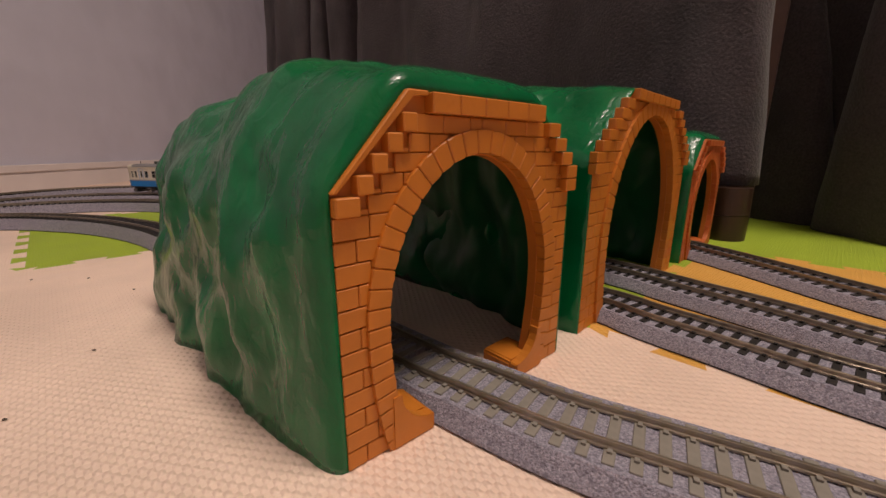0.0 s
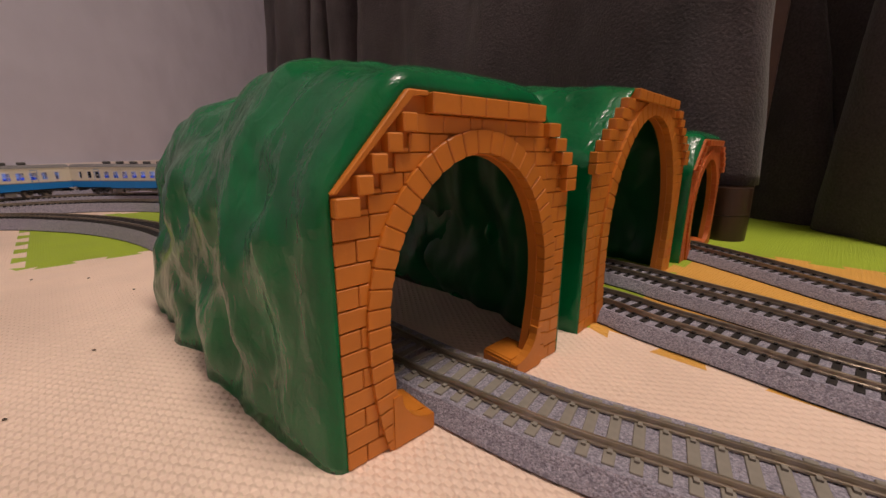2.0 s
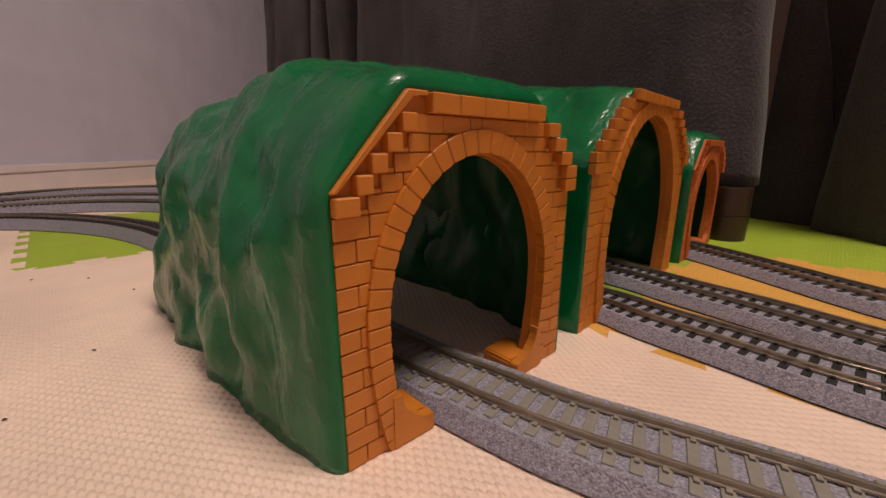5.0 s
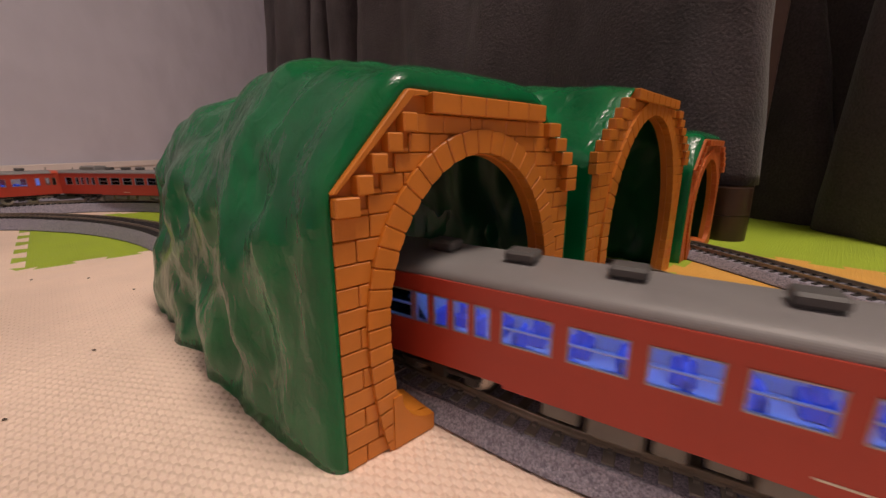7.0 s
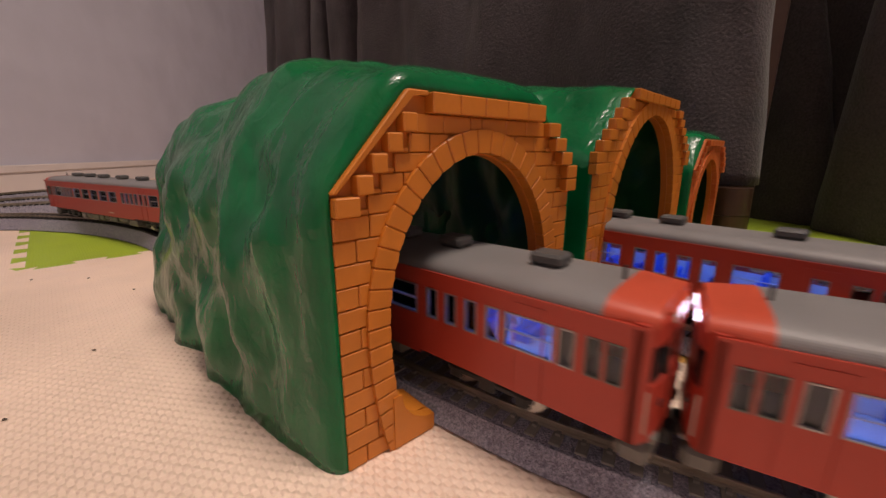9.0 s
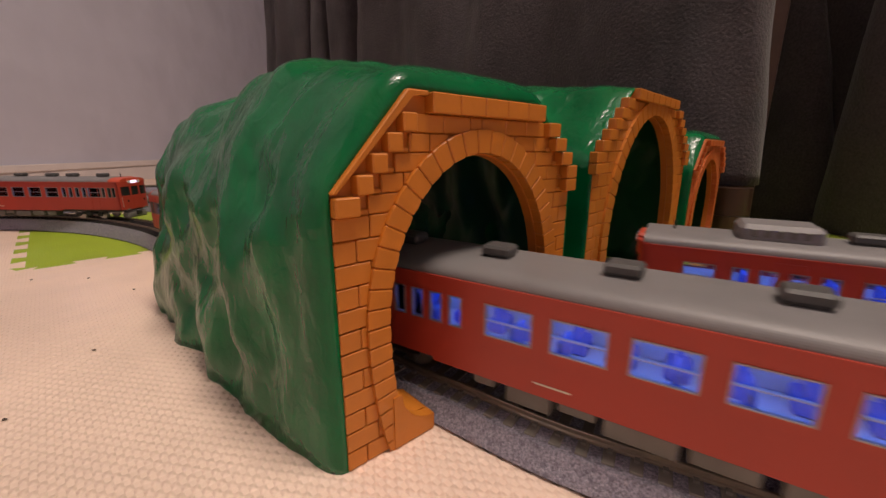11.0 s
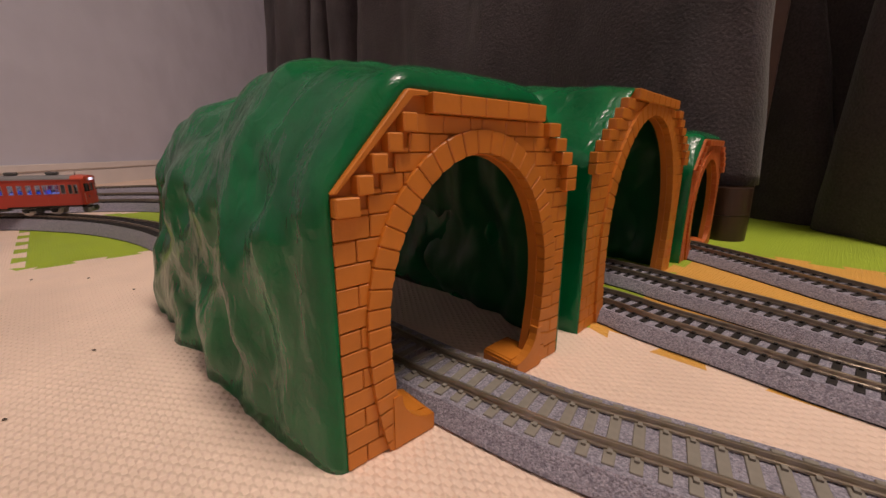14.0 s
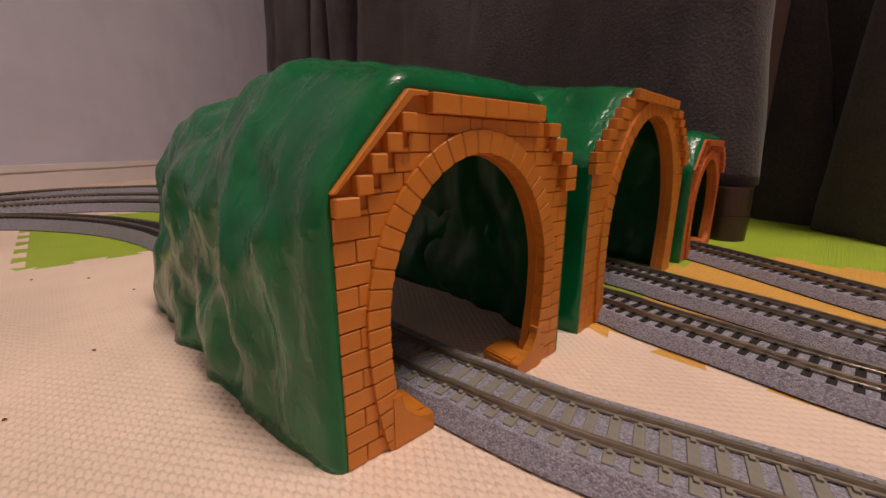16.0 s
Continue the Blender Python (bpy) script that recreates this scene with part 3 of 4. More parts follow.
def track(line, tie_mat, label, near, pitch=0.0068):
    root = tagged(new("model_railway_track"), label, "toy track", "model railway tracks")
    total = (len(line[0]) - 2) * line[1]
    zb = RAIL_Z - 0.0034
    bed = sweep(bmesh.new(), line, 0, total, [(-0.0208, 0.0010), (0.0208, 0.0010), (0.0204, 0.0020), (0.0165, zb), (-0.0165, zb), (-0.0204, 0.0020)])
    part("ballast_bed", bed, BALLAST, root, "grey moulded ballast roadbed")
    part("bed_skirt", sweep(bmesh.new(), line, 0, total, [(-0.0200, 0.0), (0.0200, 0.0), (0.0200, 0.0012), (-0.0200, 0.0012)]), BLACK, root, "dark lower edge of the roadbed")
    for side in (-1, 1):
        c = side * 0.00825
        prof = [(c - 0.0009, zb + 0.0006), (c + 0.0009, zb + 0.0006), (c + 0.0008, zb + 0.0013), (c + 0.0003, zb + 0.0017), (c + 0.0003, zb + 0.0025), (c + 0.0006, zb + 0.0027), (c + 0.0006, RAIL_Z - 0.0002), (c + 0.0004, RAIL_Z), (c - 0.0004, RAIL_Z), (c - 0.0006, RAIL_Z - 0.0002), (c - 0.0006, zb + 0.0027), (c - 0.0003, zb + 0.0025), (c - 0.0003, zb + 0.0017), (c - 0.0008, zb + 0.0013)]
        part("rail", sweep(bmesh.new(), line, 0, total, prof), RAIL, root, "worn nickel silver rail")
    tie_w = 0.0017 if tie_mat is TIE_GREY else 0.0015
    tie = mesh_of("sleeper", block(-tie_w, tie_w, -0.0148, 0.0148, zb - 0.0005, zb + 0.0006, bev=0.0002), tie_mat)
    clip_bm = bmesh.new()
    for side in (-1, 1):
        for e in (-1, 1):
            y = side * 0.00825 + e * 0.0018
            box(clip_bm, -0.0007, 0.0007, y - 0.0008, y + 0.0008, zb + 0.0005, zb + 0.0014)
    clip = mesh_of("rail_clip", clip_bm, tie_mat)
    far_tie = mesh_of("sleeper", block(-0.0015, 0.0015, -0.0160, 0.0160, zb - 0.0005, zb + 0.0016), TIE_DARK)
    count = int(total / pitch)
    rest = bmesh.new()
    for k in range(count):
        s = (k + 0.5) * pitch
        q, a = at(line, s)
        m = pose(q[0], q[1], grade(q[0]), 0, 0, math.degrees(a))
        if any(s0 <= s <= s1 for s0, s1 in near):
            if q[0] < -0.2:
                part("sleeper", far_tie, None, root, m=m)
            else:
                ob = part("sleeper", tie, None, root, m=m)
                part("rail_clip", clip, None, ob)
        elif -0.9 < q[0] < 0.6:
            box(rest, -0.0016, 0.0016, -0.0148, 0.0148, zb - 0.0005, zb + 0.0011, m=m)
    tagged(part("sleeper_run", rest, TIE_DARK, root), "far run of sleepers", kind="stuff")


def tracks():
    track(LINE_A, TIE_GREY, "curved model railway track with grey concrete sleepers", [(along(LINE_A, (.16, .046)), along(LINE_A, (-.05, .185))), (along(LINE_A, (-.24, .355)), along(LINE_A, (-.56, .465)))], 0.0070)
    track(LINE_B, TIE_DARK, "model railway track with dark sleepers on the mats", [(along(LINE_B, (.06, .25)), along(LINE_B, (.21, .093))), (along(LINE_B, (-.72, .42)), along(LINE_B, (-.40, .60)))])
    track(LINE_C, TIE_DARK, "model railway track with dark sleepers on the mats", [(along(LINE_C, (.24, .13)), along(LINE_C, (.10, .31))), (along(LINE_C, (-.46, .705)), along(LINE_C, (-.76, .48)))])
    track(LINE_D, TIE_DARK, "model railway track with dark sleepers beside the wall", [(along(LINE_D, (.29, .175)), along(LINE_D, (.20, .38))), (along(LINE_D, (-.55, .865)), along(LINE_D, (-.84, .5)))])


# ---- rail cars ----
HALF_L, HALF_W = 0.1328, 0.0178
FLOOR_Z, SILL_Z, HEAD_Z, EAVE_Z, TOP_Z = 0.0112, 0.0250, 0.0352, 0.0410, 0.0460
WIDE, SLIM = 0.0150, 0.0052
RED_WINDOWS = [(0.0085, 0.0040), (0.0155, 0.0046), (0.0262, 0.0046), (0.0450, WIDE)] + [(x, SLIM) for x in (0.0610, 0.0705, 0.0800, 0.0895)] + [(x, WIDE) for x in (0.1065, 0.1265, 0.1465, 0.1665, 0.1865)] + [(x, SLIM) for x in (0.2030, 0.2120, 0.2210, 0.2300)] + [(0.2440, 0.0110)]
BLUE_WINDOWS = [(0.0085, 0.0045), (0.0170, 0.0060), (0.0300, 0.0055), (0.0420, 0.0090)] + [(0.0590 + 0.0172 * k, 0.0100) for k in range(10)] + [(0.2290, 0.0080), (0.2460, 0.0055)]


def roof_outline(extra=0.0):
    pts = []
    for k in range(31):
        th = math.pi * k / 30
        pts.append(((HALF_W + extra) * math.copysign(abs(math.cos(th)) ** 0.50, math.cos(th)), EAVE_Z + (TOP_Z - EAVE_Z + extra) * math.sin(th) ** 0.75))
    return pts


def rail_car(label, group, windows, lower, upper, belt, cab, unit, roof_end, vents, lit, blue_scheme=False, lamps=True, far_cab=False, louvre=False):
    """A 1:80 rail car along its x axis, cab at -x; z = 0 is the rail top."""
    root = tagged(new("model_rail_car"), label, "model train", group)
    spans = sorted((x - HALF_L - w / 2, x - HALF_L + w / 2) for x, w in windows)
    t = 0.0010
    # body: lower and upper bands, piers between the windows, and the ends
    low, high, piers_bm = bmesh.new(), bmesh.new(), bmesh.new()
    for side in (-1, 1):
        y0, y1 = sorted((side * HALF_W, side * (HALF_W - t)))
        box(low, -HALF_L, HALF_L, y0, y1, FLOOR_Z, belt)
        if belt < SILL_Z:
            box(high, -HALF_L, HALF_L, y0, y1, belt, SILL_Z)
        box(high, -HALF_L, HALF_L, y0, y1, HEAD_Z, EAVE_Z)
        x = -HALF_L
        for a, b in spans + [(HALF_L, HALF_L)]:
            if a - x > 0.0002:
                box(high, x, a, y0, y1, SILL_Z, HEAD_Z)
            x = b
    cabs = ([-1] if cab else []) + ([1] if far_cab else [])
    for end in (-1, 1):
        x0, x1 = sorted((end * HALF_L, end * (HALF_L - t)))
        if end in cabs:
            continue
        box(low, x0, x1, -HALF_W + t, HALF_W - t, FLOOR_Z, belt)
        for ya, yb in ((-HALF_W + t, -0.0040), (0.0040, HALF_W - t)):
            box(high, x0, x1, ya, yb, belt, EAVE_Z)
        box(high, x0, x1, -0.0040, 0.0040, 0.0355, EAVE_Z)
    for side in (-1, 1):
        y0, y1 = sorted((side * HALF_W, side * (HALF_W - t)))
        box(low, -0.060, 0.060, y0, y1, FLOOR_Z - 0.0013, FLOOR_Z)
    body = part("body", high, upper, root)
    part("lower_side", low, lower, body)
    # roof
    bm = bmesh.new()
    cut = HALF_L - 0.0100 if roof_end is not None and cab else HALF_L
    prism(bm, [(y, z) for y, z in roof_outline()], -cut, HALF_L)
    for v in bm.verts:
        v.co = Vector((v.co.y, v.co.x, v.co.z))
    roof = part("roof", bm, ROOF, root, "grey painted roof", smooth=False)
    if cut < HALF_L:
        bm = bmesh.new()
        prism(bm, [(y, z) for y, z in roof_outline(0.0002)], -HALF_L - 0.0020, -cut)
        for v in bm.verts:
            if v.co.y < -HALF_L:
                v.co.x *= 0.90
                v.co.z = EAVE_Z + (v.co.z - EAVE_Z) * 0.80
        for v in bm.verts:
            v.co = Vector((v.co.y, v.co.x, v.co.z))
        part("cab_roof", bm, roof_end, root, "painted cab roof end")
    gutter = bmesh.new()
    for side in (-1, 1):
        y = side * (HALF_W + 0.0002)
        box(gutter, -HALF_L, HALF_L, y - 0.0005, y + 0.0005, EAVE_Z - 0.0004, EAVE_Z + 0.0004)
    part("gutter", gutter, lower if not blue_scheme else upper, roof)
    vent = bmesh.new()
    box(vent, -0.0052, 0.0052, -0.0042, 0.0042, TOP_Z + 0.0004, TOP_Z + 0.0040, 0.0009)
    box(vent, -0.0042, 0.0042, -0.0030, 0.0030, TOP_Z - 0.002, TOP_Z + 0.0006)
    vent_mesh = mesh_of("roof_vent", vent, VENT)
    for x in vents:
        part("roof_vent", vent_mesh, None, roof, m=pose(x, 0, 0))
    if unit is not None:
        bm = block(unit - 0.0140, unit + 0.0130, -0.0105, 0.0105, TOP_Z - 0.0018, TOP_Z + 0.0060, bev=0.0018)
        cool = part("cooling_unit", bm, ROOF, roof, "grey rooftop cooling unit")
        for k in range(5):
            part("grille_bar", block(unit - 0.0095 + k * 0.0041, unit - 0.0073 + k * 0.0041, -0.0108, 0.0108, TOP_Z + 0.0012, TOP_Z + 0.0042, bev=0.0003), GEAR, cool)
    # windows: thin frame with a mid bar, and a pane each
    shapes = {}
    for side in (-1, 1):
        for a, b in spans:
            w = round(b - a, 4)
            dark = cab and a + HALF_L < 0.0145
            if (w, side, dark) not in shapes:
                fr = bmesh.new()
                y0, y1 = sorted((side * (HALF_W + 0.0003), side * (HALF_W - 0.0008)))
                e = 0.00022
                box(fr, -w / 2 - e, w / 2 + e, y0, y1, SILL_Z - e, SILL_Z + 0.0002)
                box(fr, -w / 2 - e, w / 2 + e, y0, y1, HEAD_Z - 0.0002, HEAD_Z + e)
                box(fr, -w / 2 - e, -w / 2 + 0.0002, y0, y1, SILL_Z + 0.0002, HEAD_Z - 0.0002)
                box(fr, w / 2 - 0.0002, w / 2 + e, y0, y1, SILL_Z + 0.0002, HEAD_Z - 0.0002)
                if w > 0.009:
                    box(fr, -w / 2, w / 2, y0, y1, 0.0299, 0.0302)
                yp = side * (HALF_W - 0.0007)
                pn = block(-w / 2, w / 2, min(yp, yp - side * 0.0002), max(yp, yp - side * 0.0002), SILL_Z, HEAD_Z)
                shapes[w, side, dark] = mesh_of("window_frame", fr, upper if blue_scheme else (GEAR if dark else SILVER)), mesh_of("pane", pn, PANE)
            fm, pm = shapes[w, side, dark]
            ob = part("window_frame", fm, None, body, m=pose((a + b) / 2, 0, 0))
            glass = part("pane", pm, None, ob)
            glass.visible_shadow = False
    # doors with a recessed outline
    for x in ([max(x for x, w in windows if x < 0.0305), 0.2150] if cab else [0.0330, 0.2045]):
        for side in (-1, 1):
            y0, y1 = sorted((side * HALF_W, side * (HALF_W + 0.00025)))
            bm = bmesh.new()
            for dx in (-0.0048, 0.0044):
                box(bm, x - HALF_L + dx, x - HALF_L + dx + 0.0005, y0, y1, FLOOR_Z + 0.0006, 0.0384)
            box(bm, x - HALF_L - 0.0048, x - HALF_L + 0.0049, y0, y1, 0.0384, 0.0389)
            part("door_seam", bm, lower, body)
    if blue_scheme:
        bm = bmesh.new()
        for side in (-1, 1):
            y0, y1 = sorted((side * HALF_W, side * (HALF_W + 0.0002)))
            box(bm, -HALF_L, HALF_L, y0, y1, belt - 0.0001, belt + 0.0011)
        part("stripe", bm, SILVER, body, "pale waist stripe")
    else:
        for x in (0.012,):
            for side in (-1, 1):
                y0, y1 = sorted((side * HALF_W, side * (HALF_W + 0.0002)))
                part("side_marking", block(x, x + 0.011, y0, y1, 0.0138, 0.0143), CREAM, body, "small pale marking bar")
    # interior
    cabin = part("cabin_floor", block(-HALF_L + 0.002, HALF_L - 0.002, -HALF_W + 0.0015, HALF_W - 0.0015, 0.0128, 0.0140), INSIDE, root)
    seat_bm = bmesh.new()
    for side in (-1, 1):
        box(seat_bm, -0.0035, 0.0035, side * 0.0098 - 0.0052, side * 0.0098 + 0.0052, 0.0140, 0.0190, 0.0008)
        box(seat_bm, -0.0010, 0.0010, side * 0.0098 - 0.0052, side * 0.0098 + 0.0052, 0.0190, 0.0275, 0.0008)
    seat_mesh = mesh_of("seat_row", seat_bm, SEAT)
    for k in range(13):
        part("seat_row", seat_mesh, None, cabin, m=pose(-0.088 + k * 0.0150, 0, 0))
    if lit:
        part("led_strip", block(-HALF_L + 0.0240, HALF_L - 0.010, -0.0060, 0.0060, EAVE_Z - 0.0016, EAVE_Z - 0.0006), LED, cabin, "glowing cool light strip")
    part("cabin_ceiling", block(-HALF_L + 0.002, HALF_L - 0.002, -HALF_W + 0.0012, HALF_W - 0.0012, EAVE_Z - 0.0004, EAVE_Z + 0.0004), INSIDE, cabin)
    for side in (-1, 1):
        y0, y1 = sorted((side * (HALF_W - 0.0011), side * (HALF_W - 0.0015)))
        for z0, z1 in ((0.0141, SILL_Z - 0.0004), (HEAD_Z + 0.0004, EAVE_Z - 0.0005)):
            part("side_lining", block(-HALF_L + 0.0230, HALF_L - 0.0020, y0, y1, z0, z1), INSIDE, cabin)
    part("cab_partition", block(-HALF_L + 0.0220, -HALF_L + 0.0226, -HALF_W + 0.0012, HALF_W - 0.0012, 0.0140, EAVE_Z - 0.0005), INSIDE, cabin)
    # rounded cab noses with wrap-round glass, lamps and plough
    for end in cabs:
        def nose(z0, z1, inset=0.0, y_from=-1.0, y_to=1.0):
            bm = bmesh.new()
            pts = []
            for k in range(25):
                f = y_from + (y_to - y_from) * k / 24
                y = HALF_W * f
                bow = 0.0032 * (1 - abs(f) ** 5.0)
                pts.append((end * (HALF_L + bow - inset), y * (1 - inset * 30)))
            pts += [(end * (HALF_L - 0.0025), HALF_W * y_to * (1 - inset * 30)), (end * (HALF_L - 0.0025), HALF_W * y_from * (1 - inset * 30))]
            lo = [bm.verts.new((x, y, z0)) for x, y in pts]
            hi = [bm.verts.new((x, y, z1)) for x, y in pts]
            for k in range(len(pts)):
                bm.faces.new((lo[k], lo[(k + 1) % len(pts)], hi[(k + 1) % len(pts)], hi[k]))
            bm.faces.new(lo)
            bm.faces.new(hi)
            return bm
        face = part("cab_nose", nose(FLOOR_Z, 0.0265), lower, root)
        if blue_scheme:
            part("nose_band", nose(belt, 0.0265, -0.0001), upper, face)
        part("nose_brow", nose(0.0362, EAVE_Z + 0.0008), upper, face)
        part("windscreen", nose(0.0265, 0.0362, 0.0006), GLASS, face, "dark wrap-round cab glass")
        for a, b in ((-1.0, -0.90), (-0.36, -0.26), (0.26, 0.36), (0.90, 1.0)):
            part("pillar", nose(0.0265, 0.0362, 0.0, a, b), upper, face)
        part("sign_box", block(min(end * (HALF_L + 0.002), end * (HALF_L + 0.0036)), max(end * (HALF_L + 0.002), end * (HALF_L + 0.0036)), -0.0042, 0.0042, 0.0396, 0.0428, bev=0.0004), SIGN if lit and not blue_scheme else HEADLIGHT_OFF, face, "glowing destination sign" if lit and not blue_scheme else "")
        part("sign_hood", block(min(end * (HALF_L - 0.006), end * (HALF_L + 0.0034)), max(end * (HALF_L - 0.006), end * (HALF_L + 0.0034)), -0.0085, 0.0085, 0.0388, 0.0438, bev=0.0010), upper if roof_end is None else roof_end, face)
        for side in (-1, 1):
            lamp_bm = cyl(bmesh.new(), 0.0016, 0.0020, pose(end * (HALF_L + 0.0027), side * 0.0063, 0.0412, 0, 90, 0), 16)
            part("headlight", lamp_bm, HEADLIGHT if lit and lamps and not blue_scheme else HEADLIGHT_OFF, face)
            x0, x1 = sorted((end * HALF_L, end * (HALF_L + 0.0036)))
            part("step", block(x0, x1, side * 0.0115 - 0.002, side * 0.0115 + 0.002, 0.0102, 0.0120, bev=0.0003), GEAR, face)
            part("tail_lamp", cyl(bmesh.new(), 0.0011, 0.0012, pose(end * (HALF_L + 0.0028), side * 0.0105, 0.0205, 0, 90, 0), 12), GLASS, face)
            rail_bm = cyl(bmesh.new(), 0.0003, 0.011, pose(end * (HALF_L + 0.0014), side * 0.0160, 0.0195), 8)
            part("grab_rail", rail_bm, STEEL, face)
        x0, x1 = sorted((end * (HALF_L + 0.0028), end * (HALF_L + 0.0036)))
        part("front_door", block(x0, x1, -0.0042, 0.0042, 0.0122, 0.0250, bev=0.0003), upper if blue_scheme else lower, face)
        x0, x1 = sorted((end * (HALF_L - 0.006), end * (HALF_L + 0.0026)))
        part("pilot", block(x0, x1, -0.0130, 0.0130, 0.0014, 0.0080, bev=0.0016), GEAR, root, "grey snow plough")
        part("wiper", block(min(end * (HALF_L + 0.0026), end * (HALF_L + 0.0033)), max(end * (HALF_L + 0.0026), end * (HALF_L + 0.0033)), 0.0070, 0.0074, 0.0264, 0.0335), BLACK, face)
        part("antenna", cyl(bmesh.new(), 0.0005, 0.004, pose(end * (HALF_L - 0.011), 0.0, TOP_Z + 0.0018), 8), BLACK, roof)
    for end in [e for e in (-1, 1) if e not in cabs]:
        bell = bmesh.new()
        for k in range(2):
            x = end * (HALF_L + 0.0004 + k * 0.0008)
            box(bell, x - 0.0003, x + 0.0003, -0.0046, 0.0046, 0.0130, 0.0355, 0.0002)
        part("gangway", bell, BELLOWS, root, "tan gangway bellows")
        for side in (-1, 1):
            y0, y1 = sorted((side * HALF_W, side * (HALF_W + 0.0003)))
            x = end * 0.1215
            if louvre:
                part("louvre", block(x - 0.0042, x + 0.0042, y0, y1, 0.0318, 0.0346), VENT, body, "dark side louvre")
    for end in (-1, 1):
        cp = bmesh.new()
        box(cp, min(end * (HALF_L - 0.01), end * (HALF_L + 0.0052)), max(end * (HALF_L - 0.01), end * (HALF_L + 0.0052)), -0.0014, 0.0014, 0.0052, 0.0078, 0.0004)
        box(cp, end * (HALF_L + 0.0038) - 0.0014, end * (HALF_L + 0.0038) + 0.0014, -0.0030, 0.0030, 0.0042, 0.0088, 0.0005)
        part("coupler", cp, BLACK, root)
    # underframe
    under = part("underframe", block(-HALF_L + 0.004, HALF_L - 0.004, -0.0140, 0.0140, 0.0085, 0.0116), BLACK, root)
    rnd = random.Random(len(windows))
    x = -0.048
    while x < 0.046:
        w = rnd.choice((0.008, 0.011, 0.015, 0.019))
        d = rnd.choice((0.0035, 0.0050, 0.0062))
        for side in (-1, 1):
            y0, y1 = sorted((side * 0.0155, side * 0.0070))
            part("equipment_box", block(x, x + w, y0, y1, 0.0088 - d, 0.0088, bev=0.0006), GEAR, under)
        x += w + rnd.choice((0.002, 0.004))
    wheel_bm = cyl(bmesh.new(), 0.0054, 0.0020, pose(0, 0, 0, 90, 0, 0), 24)
    cyl(wheel_bm, 0.0062, 0.0006, pose(0, 0.0012, 0, 90, 0, 0), 24)
    cyl(wheel_bm, 0.0022, 0.0026, pose(0, 0, 0, 90, 0, 0), 12)
    wheel_mesh = mesh_of("wheel", wheel_bm, STEEL)
    frame_bm = bmesh.new()
    for side in (-1, 1):
        y0, y1 = sorted((side * 0.0118, side * 0.0132))
        box(frame_bm, -0.0170, 0.0170, y0, y1, 0.0052, 0.0074, 0.0005)
        for dx in (-0.0131, 0.0131):
            box(frame_bm, dx - 0.0028, dx + 0.0028, min(y0, y1) - 0.0004, max(y0, y1) + 0.0004, 0.0030, 0.0075, 0.0008)
        box(frame_bm, -0.0035, 0.0035, min(y0, y1) - 0.0006, max(y0, y1) + 0.0006, 0.0030, 0.0088, 0.0008)
    box(frame_bm, -0.0040, 0.0040, -0.0118, 0.0118, 0.0050, 0.0085)
    frame_mesh = mesh_of("bogie", frame_bm, BLACK)
    for bx in (-0.0865, 0.0865):
        bogie = part("bogie", frame_mesh, None, root, m=pose(bx, 0, 0))
        for dx in (-0.0131, 0.0131):
            for side in (-1, 1):
                part("wheel", wheel_mesh, None, bogie, m=pose(dx, side * 0.0083, 0.0054, 0, 0, 0 if side < 0 else 180))
    return root


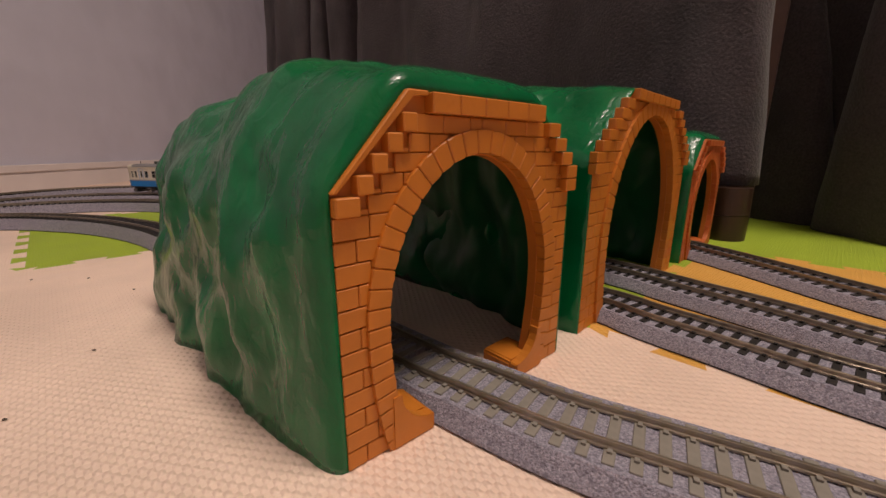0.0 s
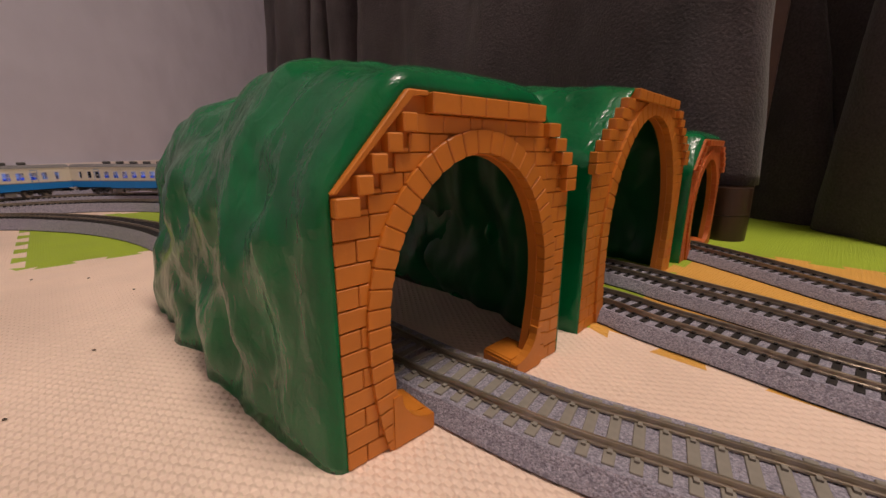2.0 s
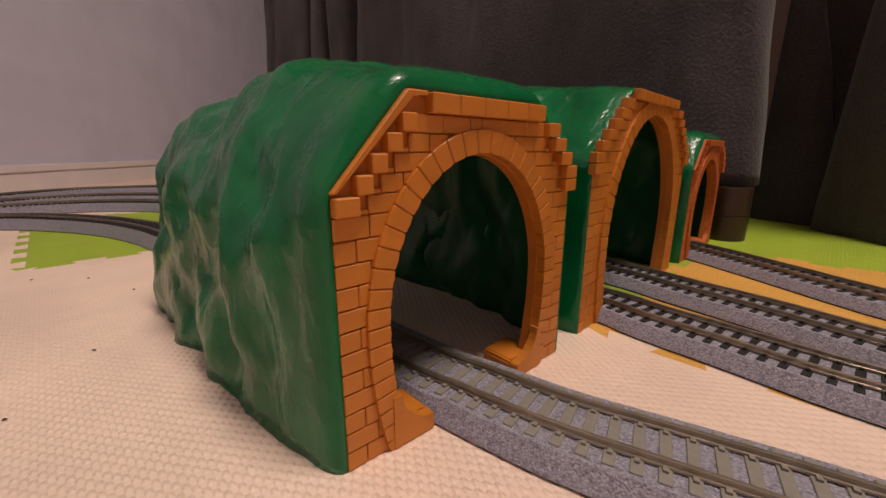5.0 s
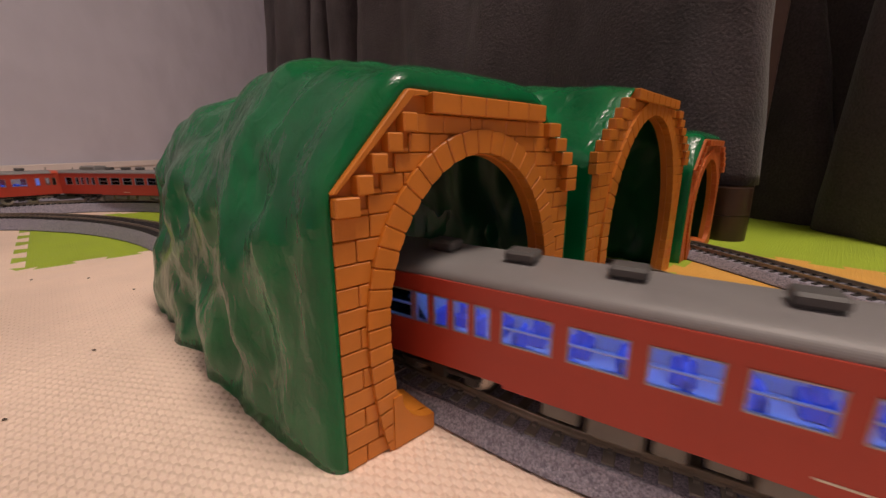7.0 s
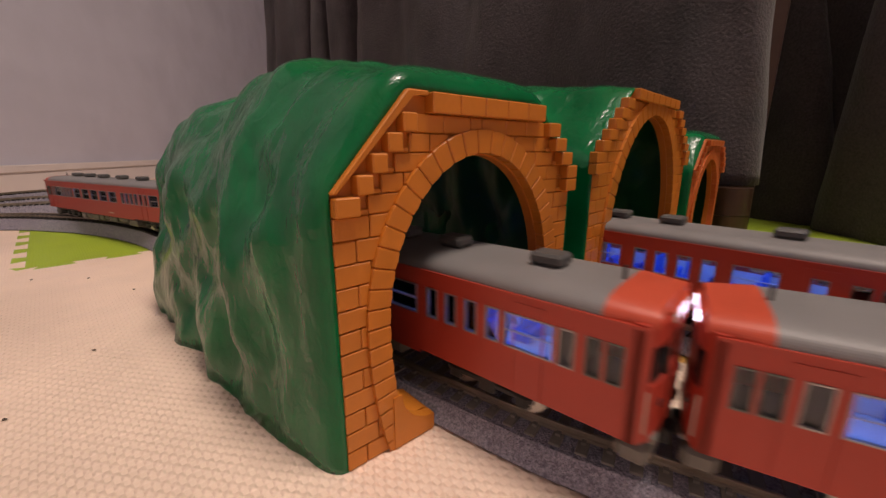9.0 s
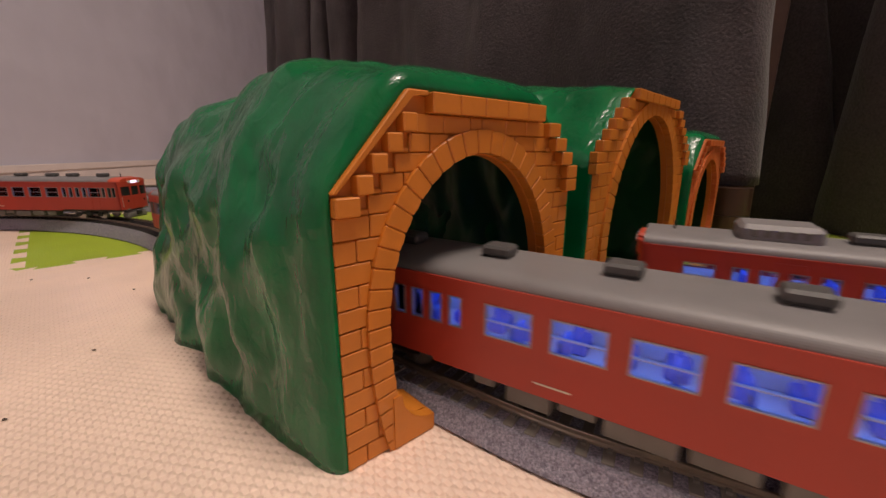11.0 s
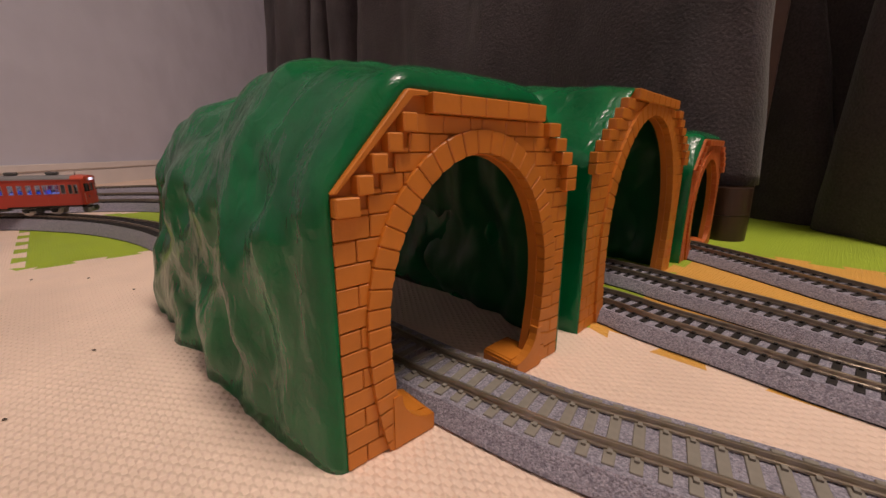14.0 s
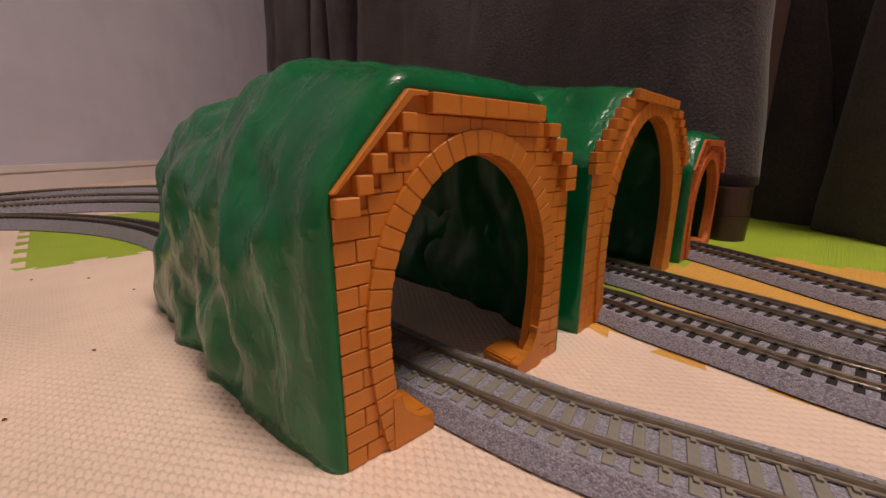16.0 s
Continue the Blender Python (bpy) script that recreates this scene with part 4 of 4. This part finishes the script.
def trains():
    """Builds the three trains; each entry: car, line, order in the train, turned round."""
    v6 = (-0.100, -0.062, -0.036, 0.004, 0.044, 0.082)
    long_train, short_train = "cars of the long red train", "cars of the short red train"
    lead_windows = [(0.0062, 0.0036), (0.0115, 0.0040), (0.0185, 0.0044), (0.0310, WIDE)] + [(0.0425 + 0.0076 * k, SLIM) for k in range(4)] + [(0.0795 + 0.0197 * k, WIDE) for k in range(5)] + [(0.1785 + 0.0083 * k, SLIM) for k in range(6)] + [(0.2340, WIDE)]
    second_windows = [(0.0060, 0.0036), (0.0112, 0.0036), (0.0182, 0.0040), (0.0295, WIDE)] + [(0.0415 + 0.0082 * k, 0.0045) for k in range(4)] + [(0.0810 + 0.0210 * k, WIDE) for k in range(5)] + [(0.1838 + 0.0077 * k, 0.0045) for k in range(6)] + [(0.2350, 0.0145), (0.2533, 0.0145)]
    lead = rail_car("red model rail car, lit, cooling unit on grey roof", long_train, lead_windows, RED, RED, SILL_Z, True, 0.1150, RED_TOP, (-0.092, -0.062, -0.030, 0.010, 0.050), True, louvre=True)
    third = copy_thing(lead, pose(0, 0, 0))
    second = rail_car("red model rail car with lit windows and a plain grey roof", long_train, second_windows, RED, RED, SILL_Z, True, None, RED_TOP, v6, True, lamps=False)
    tail = copy_thing(second, pose(0, 0, 0))
    short = rail_car("red model rail car with headlights lit, leading a short train", short_train, RED_WINDOWS, RED, RED, SILL_Z, True, 0.086, RED_TOP, (-0.094, -0.05, -0.024, 0.006, 0.03, 0.058), True, far_cab=True)
    short_tail = rail_car("red model rail car with a cooling unit, closing a short train", short_train, RED_WINDOWS, RED, RED, SILL_Z, True, 0.086, RED_TOP, (-0.094, -0.05, -0.024, 0.006, 0.03, 0.058), True, lamps=False, far_cab=True)
    blue = rail_car("cream and blue model rail car with blue seats", "cars of the blue train", BLUE_WINDOWS, BLUE, CREAM, 0.0205, True, None, CREAM, (-0.080, -0.054, -0.028, -0.002, 0.024, 0.050, 0.076), True, True)
    blue.scale = (0.925, 1.0, 1.12)
    blue_tail = copy_thing(blue, pose(0, 0, 0))
    for car in (lead, second, third, tail):
        car.scale = (0.985, 1.0, 1.0)
    return {"A": [(lead, False), (second, True), (third, False), (tail, True)], "B": [(short, False), (short_tail, False)], "C": [(blue, False), (blue_tail, True)]}


def lint():
    rnd = random.Random(5)
    for x, y in ((-.262, .274), (-.165, .167), (-.154, .118), (-.30, .27), (-.21, .25), (-.275, .20)):
        bm = bmesh.new()
        bmesh.ops.create_icosphere(bm, subdivisions=1, radius=0.0009)
        for v in bm.verts:
            v.co = Vector((v.co.x * rnd.uniform(.7, 1.5), v.co.y * rnd.uniform(.5, 1.2), (v.co.z + .0006) * .5))
        ob = tagged(part("lint_speck", bm, LINT), "tiny dark speck of lint on the foam mat", "lint", "specks of lint")
        ob.location = (x, y, 0.0001)


room()
mats()
blanket()
tracks()
lint()
CARS = trains()
tunnels()


# ---- timing: when the head of each train stands where on its line ----
def glide(rows, t):
    ts, ss = zip(*rows)
    if t <= ts[0]:
        return ss[0] + (ss[1] - ss[0]) / (ts[1] - ts[0]) * (t - ts[0])
    if t >= ts[-1]:
        return ss[-1] + (ss[-1] - ss[-2]) / (ts[-1] - ts[-2]) * (t - ts[-1])
    return float(np.interp(t, ts, ss))


A0 = along(LINE_A, (.0535, .0975))
B0, B1 = along(LINE_B, (-.488, .614)), along(LINE_B, (.105, .203))
C0 = along(LINE_C, (-.562, .711)) - 0.006
HEADS = {
    "A": (LINE_A, 1.290, [(0.0, A0 + 0.004 - 0.210 * 6.5), (8.35, A0 + 0.3925), (9.0, A0 + 0.642), (16.0, A0 + 0.642 + 0.215 * 7.0)]),
    "B": (LINE_B, 1.11, [(0.0, B0 - 0.24 * 6.3), (7.6, B0 + 0.312), (8.5, B1), (16.0, B1 + 0.20 * 7.5)]),
    "C": (LINE_C, 1.47, [(0.0, C0), (16.0, C0 + 0.172 * 16.0)]),
}


def motions():
    for key, (line, period, rows) in HEADS.items():
        for order, (car, turned) in enumerate(CARS[key]):
            path = []
            for k in range(81):
                t = k * 0.2
                s = glide(rows, t - order * period) - HALF_L * (car.scale.x if key == "C" else 1.0)
                (p, _), (q, _) = at(line, s + 0.0865 * car.scale.x), at(line, s - 0.0865 * car.scale.x)
                mid = (p + q) / 2
                a = math.degrees(math.atan2(*(q - p)[::-1]))
                up_p, up_q = grade(p[0]), grade(q[0])
                tilt = math.degrees(math.atan2(up_p - up_q, 0.173)) * (1 if turned else -1)
                path.append((t, pose(mid[0], mid[1], RAIL_Z + (up_p + up_q) / 2, 0, tilt, a + (180 if turned else 0))))
            walk(car, path)


motions()
